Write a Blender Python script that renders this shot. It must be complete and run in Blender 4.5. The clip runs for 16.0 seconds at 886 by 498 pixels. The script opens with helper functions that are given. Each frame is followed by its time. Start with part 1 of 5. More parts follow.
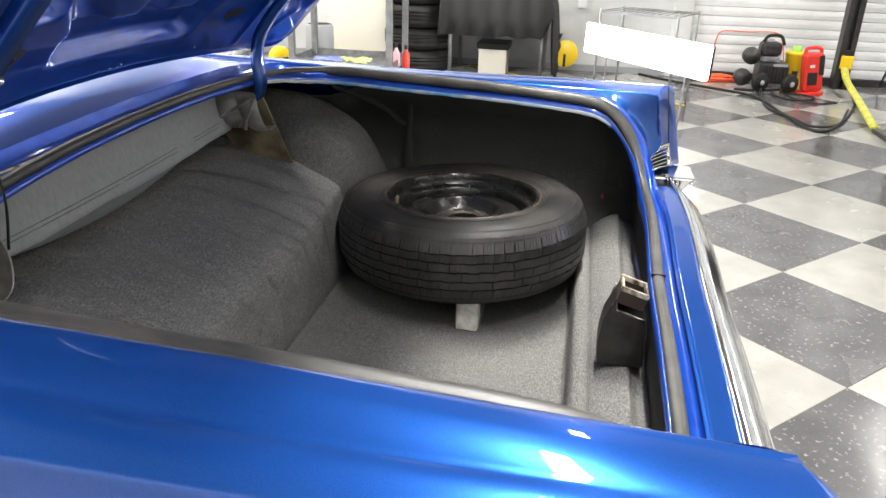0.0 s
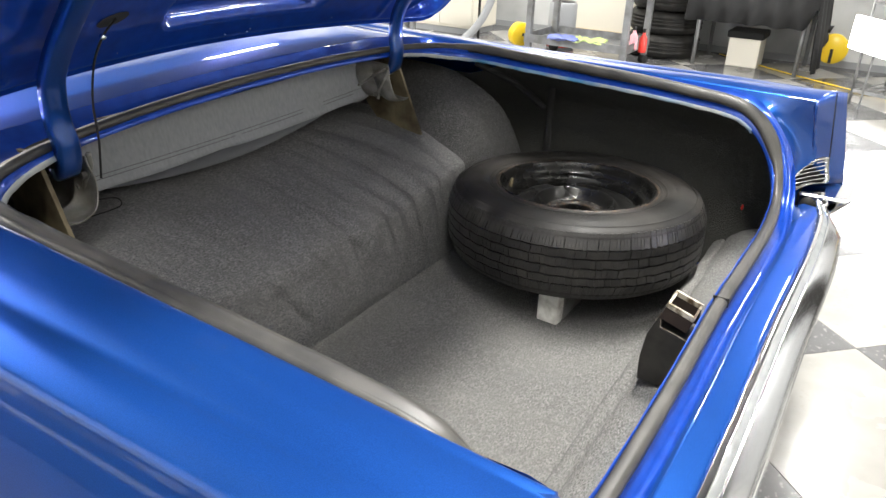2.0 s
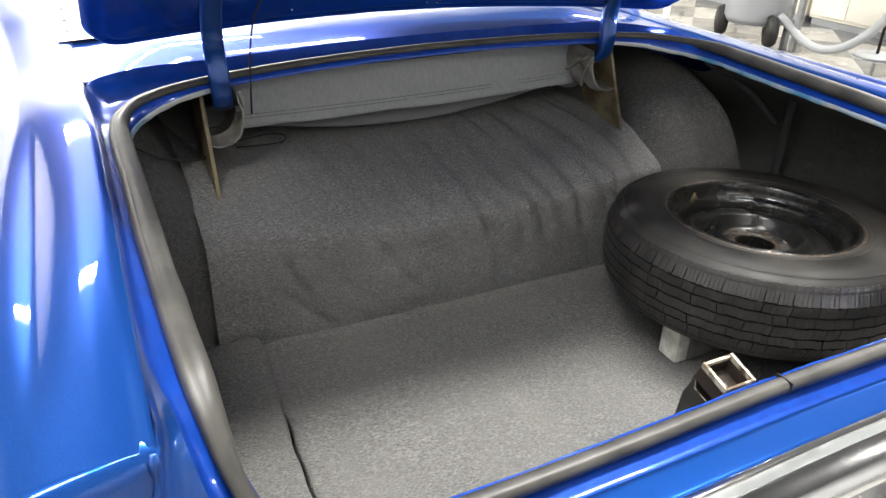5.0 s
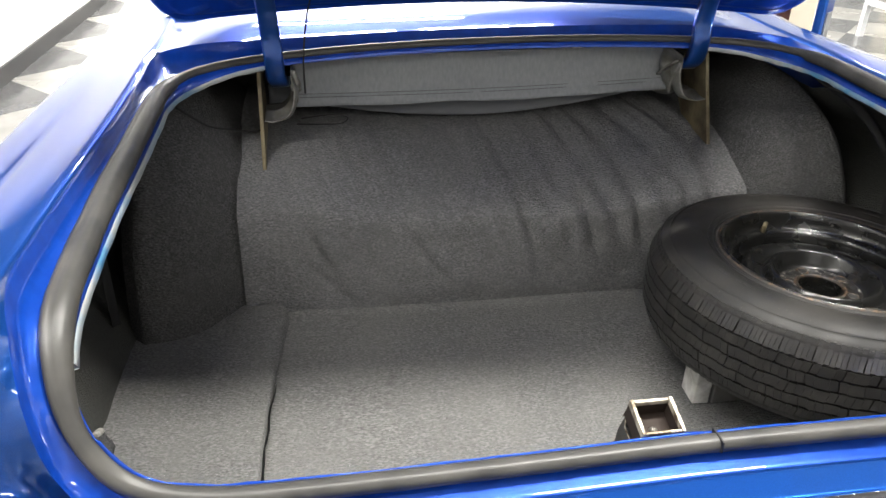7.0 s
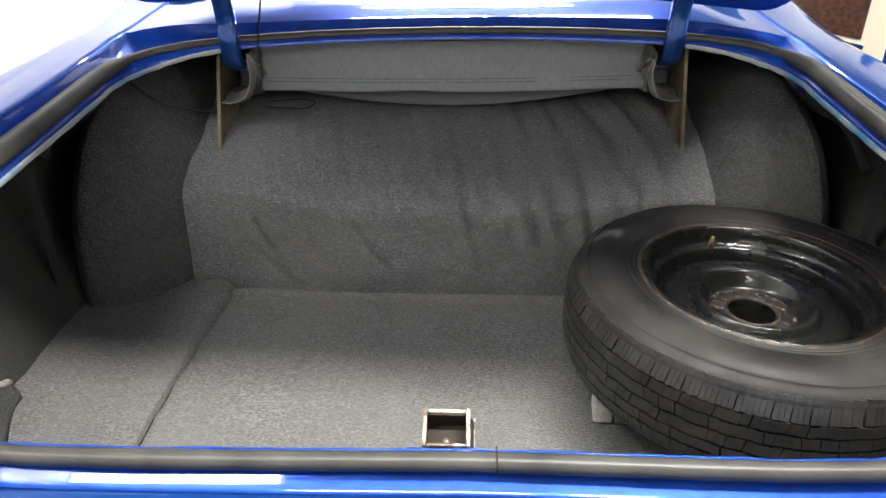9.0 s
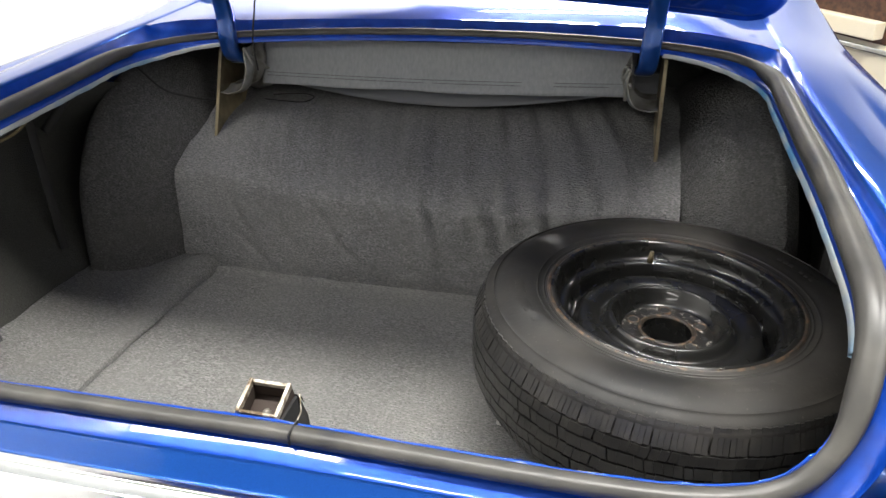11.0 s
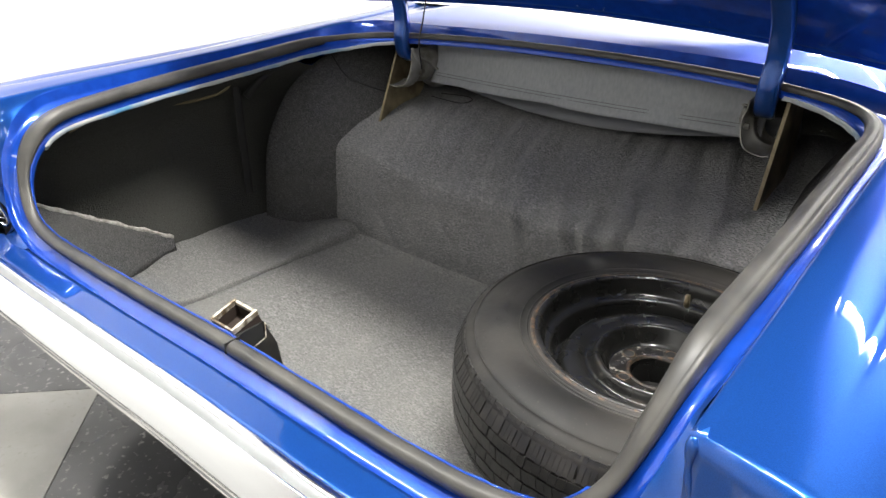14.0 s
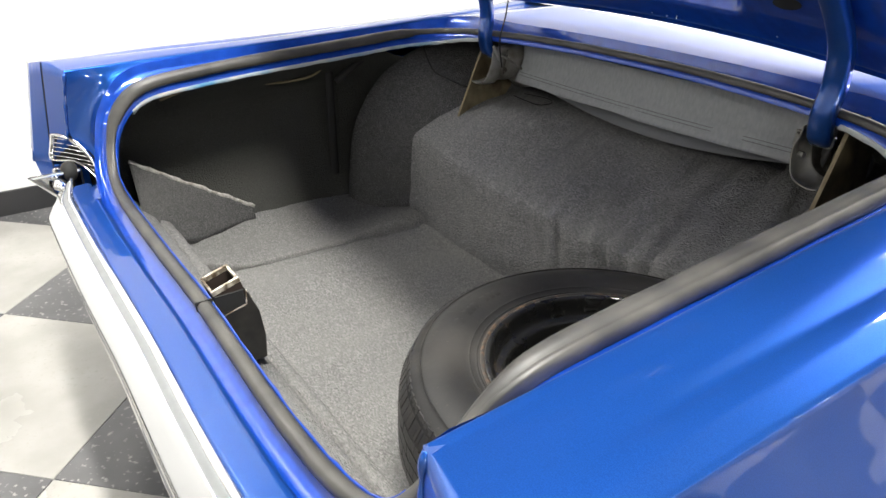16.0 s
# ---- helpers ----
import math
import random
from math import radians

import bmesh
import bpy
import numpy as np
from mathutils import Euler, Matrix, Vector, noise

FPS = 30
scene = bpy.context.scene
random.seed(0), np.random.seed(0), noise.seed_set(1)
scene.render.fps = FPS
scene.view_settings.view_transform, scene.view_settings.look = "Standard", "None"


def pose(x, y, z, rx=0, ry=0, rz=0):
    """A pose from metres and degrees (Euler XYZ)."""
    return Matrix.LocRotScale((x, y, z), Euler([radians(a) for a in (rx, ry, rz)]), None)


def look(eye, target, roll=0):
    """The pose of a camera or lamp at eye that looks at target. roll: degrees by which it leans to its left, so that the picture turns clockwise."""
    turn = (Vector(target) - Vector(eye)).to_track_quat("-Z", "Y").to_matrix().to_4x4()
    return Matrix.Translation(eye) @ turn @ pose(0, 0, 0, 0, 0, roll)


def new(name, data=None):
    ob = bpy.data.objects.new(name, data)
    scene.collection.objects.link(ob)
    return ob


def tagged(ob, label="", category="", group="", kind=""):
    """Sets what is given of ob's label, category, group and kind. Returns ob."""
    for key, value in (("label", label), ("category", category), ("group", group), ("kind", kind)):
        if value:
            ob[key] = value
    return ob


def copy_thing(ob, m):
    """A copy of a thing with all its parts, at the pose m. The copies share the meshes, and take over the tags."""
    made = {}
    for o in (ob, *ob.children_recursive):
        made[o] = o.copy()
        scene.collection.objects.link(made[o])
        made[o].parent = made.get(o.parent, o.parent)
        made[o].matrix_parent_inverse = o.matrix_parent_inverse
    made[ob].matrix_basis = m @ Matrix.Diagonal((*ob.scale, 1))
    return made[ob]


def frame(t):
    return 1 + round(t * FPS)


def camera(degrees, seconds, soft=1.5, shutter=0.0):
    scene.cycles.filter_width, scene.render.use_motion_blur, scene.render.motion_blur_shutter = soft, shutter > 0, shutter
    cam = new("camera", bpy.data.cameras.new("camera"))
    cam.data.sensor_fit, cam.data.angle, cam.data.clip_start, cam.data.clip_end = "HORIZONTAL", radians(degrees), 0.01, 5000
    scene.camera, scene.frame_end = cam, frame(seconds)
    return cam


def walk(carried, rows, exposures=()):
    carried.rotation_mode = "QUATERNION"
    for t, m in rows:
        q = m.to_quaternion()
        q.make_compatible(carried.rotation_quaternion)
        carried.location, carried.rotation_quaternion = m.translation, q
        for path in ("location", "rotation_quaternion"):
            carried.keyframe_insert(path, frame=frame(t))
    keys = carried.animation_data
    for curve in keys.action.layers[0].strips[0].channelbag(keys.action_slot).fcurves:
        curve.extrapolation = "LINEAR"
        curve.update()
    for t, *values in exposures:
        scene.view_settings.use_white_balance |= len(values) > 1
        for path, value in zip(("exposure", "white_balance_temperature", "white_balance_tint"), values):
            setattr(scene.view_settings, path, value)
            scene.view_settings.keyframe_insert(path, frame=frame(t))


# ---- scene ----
cam = camera(61.4, 16.0)
PATH = [
    (0, (-1.267, 0.18, 1.227), (0.546, 0.499, 0.448), 1.8),
    (0.5, (-1.248, 0.094, 1.235), (0.524, 0.563, 0.436), 2.2),
    (1, (-1.228, 0.012, 1.241), (0.493, 0.621, 0.425), 2.3),
    (1.5, (-1.19, -0.079, 1.243), (0.45, 0.696, 0.401), 2.2),
    (2, (-1.148, -0.16, 1.248), (0.412, 0.759, 0.396), 2.2),
    (2.5, (-1.102, -0.233, 1.249), (0.351, 0.843, 0.392), 2.2),
    (3, (-1.048, -0.302, 1.249), (0.298, 0.899, 0.386), 2.6),
    (3.5, (-0.983, -0.366, 1.254), (0.257, 0.942, 0.387), 2.2),
    (4, (-0.912, -0.423, 1.256), (0.208, 0.966, 0.355), 2.2),
    (4.5, (-0.832, -0.474, 1.26), (0.165, 1.002, 0.351), 2.1),
    (5, (-0.741, -0.515, 1.263), (0.087, 1.051, 0.335), 2.1),
    (5.2, (-0.707, -0.535, 1.264), (0.057, 1.063, 0.335), 2.1),
    (7.3, (-0.319, -0.62, 1.261), (-0.081, 1.123, 0.308), 1.3),
    (7.5, (-0.276, -0.62, 1.259), (-0.083, 1.128, 0.306), 1.2),
    (8, (-0.176, -0.622, 1.263), (-0.069, 1.125, 0.295), 1.1),
    (8.5, (-0.08, -0.623, 1.264), (-0.031, 1.123, 0.29), 0.9),
    (9, (0.02, -0.626, 1.267), (-0.015, 1.114, 0.283), 0.5),
    (9.5, (0.117, -0.626, 1.262), (0.007, 1.114, 0.282), 0.5),
    (9.7, (0.156, -0.624, 1.263), (0.026, 1.113, 0.282), 0.4),
    (11.8, (0.553, -0.614, 1.255), (-0.048, 1.044, 0.311), -0.6),
    (12, (0.59, -0.609, 1.256), (-0.053, 1.033, 0.312), -0.6),
    (12.5, (0.667, -0.591, 1.256), (-0.086, 1.016, 0.334), -0.5),
    (13, (0.747, -0.567, 1.251), (-0.166, 0.963, 0.342), -0.4),
    (13.5, (0.823, -0.536, 1.249), (-0.227, 0.907, 0.345), -0.3),
    (14, (0.887, -0.497, 1.248), (-0.26, 0.871, 0.347), -0.2),
    (14.5, (0.957, -0.437, 1.245), (-0.281, 0.85, 0.345), -0.1),
    (15, (1.016, -0.381, 1.247), (-0.294, 0.827, 0.339), 0.0),
    (15.5, (1.068, -0.324, 1.251), (-0.321, 0.791, 0.341), 0.1),
    (16, (1.113, -0.258, 1.248), (-0.359, 0.748, 0.342), 0.2),
]
walk(cam, [(t, look(eye, target, roll)) for t, eye, target, roll in PATH])

# ---- world and lights ----
world = bpy.data.worlds.new("world")
scene.world = world
world.use_nodes = True
world.node_tree.nodes["Background"].inputs[0].default_value = (0.8, 0.85, 0.9, 1)
world.node_tree.nodes["Background"].inputs[1].default_value = 0.05


def area(name, m, sx, sy, watts, colour=(1, 1, 1)):
    d = bpy.data.lights.new(name, "AREA")
    d.shape, d.size, d.size_y, d.energy, d.color = "RECTANGLE", sx, sy, watts, colour
    ob = new(name, d)
    ob.matrix_world = m
    return ob


CEIL = 3.6
# strip lights across the hall, in rows: place, power and breadth
FITTINGS = [(-0.34, 0.05, 80, 0.17), (1.00, 0.05, 230, 0.17), (-1.55, -0.56, 66, 0.17), (-0.62, -3.6, 7, 0.17), (0.62, -3.6, 7, 0.17), (-0.62, -5.3, 24, 0.17), (0.62, -5.3, 24, 0.17), (-0.40, 4.95, 160, 0.20), (0.95, 4.95, 160, 0.20), (-0.62, 7.6, 260, 0.17), (0.62, 7.6, 260, 0.17),
            # unseen lamps, added to brighten the east floor, wall and roller door
            (5.4, 2.7, 210, 0.17), (5.4, 6.3, 80, 0.17), (5.4, -0.4, 45, 0.17), (5.4, -3.5, 130, 0.17)]
for fx, fy, watts, broad in FITTINGS:
    area("ceiling_lamp", look((fx, fy, CEIL - 0.11), (fx, fy + 0.0001, 0)), 1.15, broad, watts, (1, 0.975, 0.92))
# studio softbox beside the car, turned towards the rear deck
SOFT_AT = Matrix(((0.852, -0.03, 0.523, 4.40), (0.523, -0.05, -0.852, -0.208), (-0.055, 0.998, 0.0, 0.5025), (0, 0, 0, 1)))
area("softbox_lamp", SOFT_AT @ Matrix.Translation((0, 0, -0.012)), 1.36, 0.24, 50)
scene.view_settings.exposure = -0.06

# ---- materials ----


def mat(name, base, rough=0.5, metal=0.0, coat=0.0, spec=0.5):
    m = bpy.data.materials.new(name)
    m.use_nodes = True
    b = m.node_tree.nodes["Principled BSDF"]
    b.inputs["Base Color"].default_value = (*base, 1)
    b.inputs["Roughness"].default_value = rough
    b.inputs["Metallic"].default_value = metal
    b.inputs["Coat Weight"].default_value = coat
    b.inputs["Coat Roughness"].default_value = 0.02
    b.inputs["Specular IOR Level"].default_value = spec
    return m


def nodes(m):
    t = m.node_tree
    return t, t.nodes["Principled BSDF"], t.nodes.new, t.links.new


def vary(m, a, b, scale, detail=4, low=0.35, high=0.65, slot="Base Color", coords="Object", stretch=(1, 1, 1), kind="NOISE"):
    """Mixes two values of one input by a noise of that scale. Returns the factor's socket."""
    t, p, n, link = nodes(m)
    co, mp = n("ShaderNodeTexCoord"), n("ShaderNodeMapping")
    mp.inputs["Scale"].default_value = stretch
    link(co.outputs[coords], mp.inputs[0])
    if kind == "VORONOI":
        tx = n("ShaderNodeTexVoronoi")
        tx.inputs["Scale"].default_value = scale
        out = tx.outputs["Distance"]
    else:
        tx = n("ShaderNodeTexNoise")
        tx.inputs["Scale"].default_value, tx.inputs["Detail"].default_value = scale, detail
        out = tx.outputs["Fac"]
    link(mp.outputs[0], tx.inputs["Vector"])
    r = n("ShaderNodeMapRange")
    r.inputs["From Min"].default_value, r.inputs["From Max"].default_value = low, high
    link(out, r.inputs["Value"])
    old = p.inputs[slot].links[0].from_socket if p.inputs[slot].links else None
    if slot == "Base Color":
        mx = n("ShaderNodeMix")
        mx.data_type = "RGBA"
        link(r.outputs[0], mx.inputs[0])
        if old:
            link(old, mx.inputs[6])
        else:
            mx.inputs[6].default_value = (*a, 1)
        mx.inputs[7].default_value = (*b, 1)
        link(mx.outputs[2], p.inputs[slot])
    else:
        r2 = n("ShaderNodeMapRange")
        r2.inputs["To Min"].default_value, r2.inputs["To Max"].default_value = a, b
        link(r.outputs[0], r2.inputs["Value"])
        link(r2.outputs[0], p.inputs[slot])
    return r.outputs[0]


def bump(m, scale, strength, distance=0.002, detail=3, stretch=(1, 1, 1), coords="Object"):
    t, p, n, link = nodes(m)
    co, mp, tx, b = n("ShaderNodeTexCoord"), n("ShaderNodeMapping"), n("ShaderNodeTexNoise"), n("ShaderNodeBump")
    mp.inputs["Scale"].default_value = stretch
    tx.inputs["Scale"].default_value, tx.inputs["Detail"].default_value = scale, detail
    b.inputs["Strength"].default_value, b.inputs["Distance"].default_value = strength, distance
    link(co.outputs[coords], mp.inputs[0])
    link(mp.outputs[0], tx.inputs["Vector"])
    link(tx.outputs["Fac"], b.inputs["Height"])
    if p.inputs["Normal"].links:
        link(p.inputs["Normal"].links[0].from_socket, b.inputs["Normal"])
    link(b.outputs[0], p.inputs["Normal"])


PAINT = mat("blue_paint", (0.009, 0.056, 0.26), 0.28, 0.55, 1.0, 0.1)
PAINT.node_tree.nodes["Principled BSDF"].inputs["Specular Tint"].default_value = (0.16, 0.36, 0.90, 1)
vary(PAINT, (0.008, 0.052, 0.24), (0.012, 0.066, 0.295), 900, 2)
PAINT_IN = mat("blue_paint_inner", (0.004, 0.045, 0.33), 0.30, 0.35, 1.0, 0.2)
vary(PAINT_IN, (0.004, 0.040, 0.29), (0.006, 0.055, 0.38), 40)
bump(PAINT_IN, 120, 0.05, 0.001)
PRIMER = mat("overspray", (0.40, 0.45, 0.47), 0.5)
vary(PRIMER, (0.42, 0.45, 0.45), (0.08, 0.26, 0.46), 9, 3, 0.45, 0.66)
RUBBER = mat("seal_rubber", (0.05, 0.048, 0.044), 0.45)
vary(RUBBER, (0.026, 0.0255, 0.024), (0.062, 0.059, 0.053), 14, 6)
bump(RUBBER, 90, 0.1, 0.001)
TYRE = mat("tyre_rubber", (0.013, 0.0125, 0.012), 0.5, spec=0.3)
vary(TYRE, (0.010, 0.0098, 0.0094), (0.042, 0.038, 0.033), 6, 8, 0.42, 0.84)
vary(TYRE, 0.42, 0.70, 9, 8, slot="Roughness")
bump(TYRE, 26, 0.25, 0.002, 6)
bump(TYRE, 130, 0.3, 0.001, 5)
vary(TYRE, (0, 0, 0), (0.075, 0.068, 0.058), 240, 3, 0.66, 0.80)
TREAD = mat("tread_rubber", (0.02, 0.019, 0.018), 0.42, spec=0.5)
vary(TREAD, (0.016, 0.0155, 0.015), (0.040, 0.037, 0.033), 30, 6, 0.45, 0.80)
bump(TREAD, 160, 0.3, 0.001)
WHEEL = mat("black_enamel", (0.010, 0.010, 0.010), 0.20, 0.0, 0.35, 0.35)
vary(WHEEL, (0.010, 0.010, 0.0096), (0.045, 0.034, 0.023), 26, 8, 0.64, 0.80)
vary(WHEEL, (0, 0, 0), (0.07, 0.065, 0.058), 60, 10, 0.66, 0.82)
vary(WHEEL, 0.20, 0.36, 16, 9, slot="Roughness")
bump(WHEEL, 160, 0.07, 0.001, 5)
CHIPPED = mat("chipped_enamel", (0.02, 0.018, 0.016), 0.4)
vary(CHIPPED, (0.012, 0.011, 0.010), (0.34, 0.32, 0.28), 120, 7, 0.57, 0.66)
bump(CHIPPED, 200, 0.4, 0.001)
CHROME = mat("chrome", (0.82, 0.83, 0.84), 0.06, 1.0)
vary(CHROME, 0.04, 0.14, 30, slot="Roughness")
SATIN = mat("polished_moulding", (0.84, 0.85, 0.86), 0.10, 1.0)
vary(SATIN, 0.07, 0.14, 6, slot="Roughness")
bump(SATIN, 12, 0.10, 0.002)
BRUSHED = mat("dull_chrome", (0.34, 0.355, 0.36), 0.45, 0.8)
vary(BRUSHED, 0.32, 0.52, 40, slot="Roughness")
ZINC = mat("zinc_plate", (0.25, 0.25, 0.235), 0.42, 0.4)
vary(ZINC, (0.28, 0.278, 0.262), (0.10, 0.085, 0.06), 22, 6, 0.42, 0.72)
BRASSY = mat("tarnished_plate", (0.20, 0.165, 0.095), 0.55, 0.35)
vary(BRASSY, (0.24, 0.20, 0.12), (0.08, 0.06, 0.035), 18, 6)
THREAD = mat("dark_thread", (0.10, 0.10, 0.105), 0.9)
CLOTH = mat("grey_cloth", (0.20, 0.205, 0.215), 0.95, spec=0.1)
LINING = mat("dark_grey_lining", (0.15, 0.155, 0.165), 0.95, spec=0.1)
vary(LINING, (0.17, 0.175, 0.186), (0.135, 0.14, 0.15), 9, 5, stretch=(0.4, 1, 1))
bump(LINING, 500, 0.3, 0.001)
vary(CLOTH, (0.235, 0.243, 0.256), (0.285, 0.293, 0.307), 160, 5, 0.3, 0.7, stretch=(1, 1, 0.35))
bump(CLOTH, 500, 0.3, 0.001)


def carpet(name, dark, light):
    m = mat(name, dark, 0.95, spec=0.08)
    vary(m, dark, light, 330, 6, 0.35, 0.73, stretch=(0.5, 1, 1))
    vary(m, dark, tuple(0.62 * v for v in light), 11, 5, 0.46, 1.10, stretch=(1, 0.45, 1))
    vary(m, dark, tuple(v * 1.25 for v in dark), 75, 6, 0.45, 0.80)
    vary(m, dark, (light[0] * 0.78, light[1] * 0.775, light[2] * 0.75), 5, 7, 0.45, 1.10, stretch=(1, 0.6, 1))
    vary(m, dark, tuple(min(0.5, v * 2.2) for v in light), 520, 2, 0.745, 0.775)
    bump(m, 300, 1.0, 0.007, 5, stretch=(0.5, 1, 1))
    bump(m, 70, 0.3, 0.007, 4)
    return m


CARPET = carpet("charcoal_carpet", (0.106, 0.105, 0.102), (0.262, 0.260, 0.250))
CARPET_DARK = carpet("charcoal_carpet_riser", (0.112, 0.112, 0.1125), (0.285, 0.285, 0.284))
# same carpet with the wheel arches' shade put into its colour
CARPET_SHADED = carpet("shaded_charcoal_carpet", (0.050, 0.050, 0.050), (0.150, 0.149, 0.148))
FELT = carpet("black_felt", (0.046, 0.047, 0.043), (0.072, 0.072, 0.067))
CUT_EDGE = mat("frayed_cut_edge", (0.36, 0.35, 0.32), 0.95, spec=0.1)
vary(CUT_EDGE, (0.40, 0.39, 0.36), (0.22, 0.21, 0.19), 90, 6)
bump(CUT_EDGE, 260, 0.8, 0.004)
BLACK = mat("black_paint", (0.012, 0.012, 0.012), 0.4)
vary(BLACK, (0.010, 0.010, 0.010), (0.03, 0.028, 0.025), 30)
MATTE = mat("matte_black", (0.010, 0.010, 0.010), 0.8)
CREAM = mat("worn_cream_metal", (0.55, 0.50, 0.40), 0.35, 0.4)
vary(CREAM, (0.55, 0.51, 0.42), (0.10, 0.07, 0.04), 70, 6, 0.42, 0.62)
WHITE = mat("white_block", (0.62, 0.62, 0.59), 0.8)
vary(WHITE, (0.66, 0.66, 0.62), (0.40, 0.39, 0.36), 40)
VINYL = mat("white_vinyl", (0.80, 0.78, 0.72), 0.45)
bump(VINYL, 220, 0.2, 0.001)
WIRE = mat("old_wire", (0.16, 0.13, 0.07), 0.6)

# ---- building helpers ----


def spline(pts, n):
    """Catmull-Rom through the points, n steps a span."""
    p = [Vector(q) for q in pts]
    p = [p[0] * 2 - p[1]] + p + [p[-1] * 2 - p[-2]]
    out = []
    for i in range(1, len(p) - 2):
        a, b, c, d = p[i - 1:i + 3]
        for k in range(n):
            t = k / n
            out.append(0.5 * (2 * b + (c - a) * t + (2 * a - 5 * b + 4 * c - d) * t * t + (3 * b - a - 3 * c + d) * t ** 3))
    out.append(p[-2].copy())
    return out


def part(name, bm, material, parent=None, label="", smooth=True, thick=0.0, bevel=0.0):
    me = bpy.data.meshes.new(name)
    bmesh.ops.recalc_face_normals(bm, faces=bm.faces)
    bm.to_mesh(me)
    bm.free()
    if smooth:
        me.polygons.foreach_set("use_smooth", [True] * len(me.polygons))
    me.materials.append(material)
    ob = new(name, me)
    ob.parent = parent
    if label:
        ob["label"] = label
    if thick:
        s = ob.modifiers.new("thickness", "SOLIDIFY")
        s.thickness, s.offset = thick, -1
    if bevel:
        b = ob.modifiers.new("bevel", "BEVEL")
        b.width, b.segments, b.limit_method = bevel, 2, "ANGLE"
    return ob


def thing(name, label, category, m=None, group="", kind=""):
    ob = new(name)
    ob.empty_display_size = 0.05
    if m is not None:
        ob.matrix_world = m
    return tagged(ob, label, category, group, kind)


def grid(rows, closed_u=False, closed_v=False):
    """A sheet through rows of points; closed_u joins the ends of each row, closed_v the last row to the first."""
    bm = bmesh.new()
    vs = [[bm.verts.new(p) for p in r] for r in rows]
    n = len(rows)
    for i in range(n if closed_v else n - 1):
        a, b = vs[i], vs[(i + 1) % n]
        m = len(a)
        for j in range(m if closed_u else m - 1):
            k = (j + 1) % m
            bm.faces.new((a[j], a[k], b[k], b[j]))
    return bm


def tube(path, radius, sides=8, closed=False, flat=1.0):
    """A round cord along a path; radius may be a function of the step's share."""
    rows = []
    n = len(path)
    for i, p in enumerate(path):
        a, b = (path[i - 1] if closed or i else path[0]), (path[(i + 1) % n] if closed or i < n - 1 else path[-1])
        d = (Vector(b) - Vector(a)).normalized()
        side = d.cross(Vector((0, 0, 1)))
        side = side.normalized() if side.length > 1e-4 else Vector((1, 0, 0))
        up = side.cross(d)
        r = radius(i / (n - 1)) if callable(radius) else radius
        rows.append([Vector(p) + (side * math.cos(q) + up * math.sin(q) * flat) * r for q in (2 * math.pi * k / sides for k in range(sides))])
    bm = grid(rows, True, closed)
    if not closed:
        for e in (rows[0], rows[-1]):
            vs = [v for q in e for v in bm.verts if (v.co - q).length < 1e-7]
            if len(vs) == sides:
                bm.faces.new(vs)
    return bm


def box(bm, lo, hi, m=None):
    c = [(x, y, z) for x in (lo[0], hi[0]) for y in (lo[1], hi[1]) for z in (lo[2], hi[2])]
    v = [bm.verts.new((m @ Vector(q)) if m is not None else q) for q in c]
    for f in ((0, 1, 3, 2), (4, 6, 7, 5), (0, 4, 5, 1), (2, 3, 7, 6), (0, 2, 6, 4), (1, 5, 7, 3)):
        bm.faces.new([v[i] for i in f])
    return bm


def boxes(*items):
    bm = bmesh.new()
    for lo, hi in items:
        box(bm, lo, hi)
    return bm


def lathe(profile, sides=64):
    """Turns a list of (radius, height) round z."""
    rows = [[Vector((r * math.cos(a), r * math.sin(a), h)) for a in (2 * math.pi * k / sides for k in range(sides))] for r, h in profile]
    return grid(rows, True)


def prism(outline, axis, lo, hi):
    """A flat outline pushed out along an axis (0 x, 1 y, 2 z)."""
    bm = bmesh.new()
    ends = []
    for v in (lo, hi):
        ring = []
        for a, b in outline:
            q = [a, b]
            q.insert(axis, v)
            ring.append(bm.verts.new(q))
        ends.append(ring)
        bm.faces.new(ring)
    n = len(outline)
    for i in range(n):
        bm.faces.new((ends[0][i], ends[0][(i + 1) % n], ends[1][(i + 1) % n], ends[1][i]))
    return bm


def wave(x, y, z, s, seed=0.0):
    return noise.noise(Vector((x * s + seed, y * s - seed, z * s + 2 * seed)))


def smooth01(t):
    t = min(1.0, max(0.0, t))
    return t * t * (3 - 2 * t)

# ---- the car: body round the open trunk ----
LEAN = 0.022  # the body stands a little higher on its right


def slant(x, y, z):
    """The rear edge runs a little rearwards towards the right and bows out in its middle."""
    bow = -0.010 * max(0.0, 1 - (x / 0.60) ** 2) * smooth01((-0.010 - y) / 0.022)
    return bow - 0.015 * smooth01(x / 0.5) * smooth01((0.12 - y) / 0.12) * smooth01((0.80 - z) / 0.12)


def lean(p):
    return Vector((p[0], p[1] + slant(*p), p[2] + LEAN * p[0]))


def sway(x, z):
    """The body's lean, which fades out towards the tops of the fenders."""
    return x * (LEAN - 0.0145 * smooth01((z - 0.68) / 0.14) * smooth01((abs(x) - 0.45) / 0.22))


def tilted(p):
    return Vector((p[0], p[1] + slant(*p), p[2] + sway(p[0], p[2])))


def both(half, how):
    """A closed loop from its right half, which runs from the rear's middle to the front's middle."""
    left = [Vector((-p.x, p.y, p.z)) for p in reversed(half[1:-1])]
    return [how(p) for p in half + left]


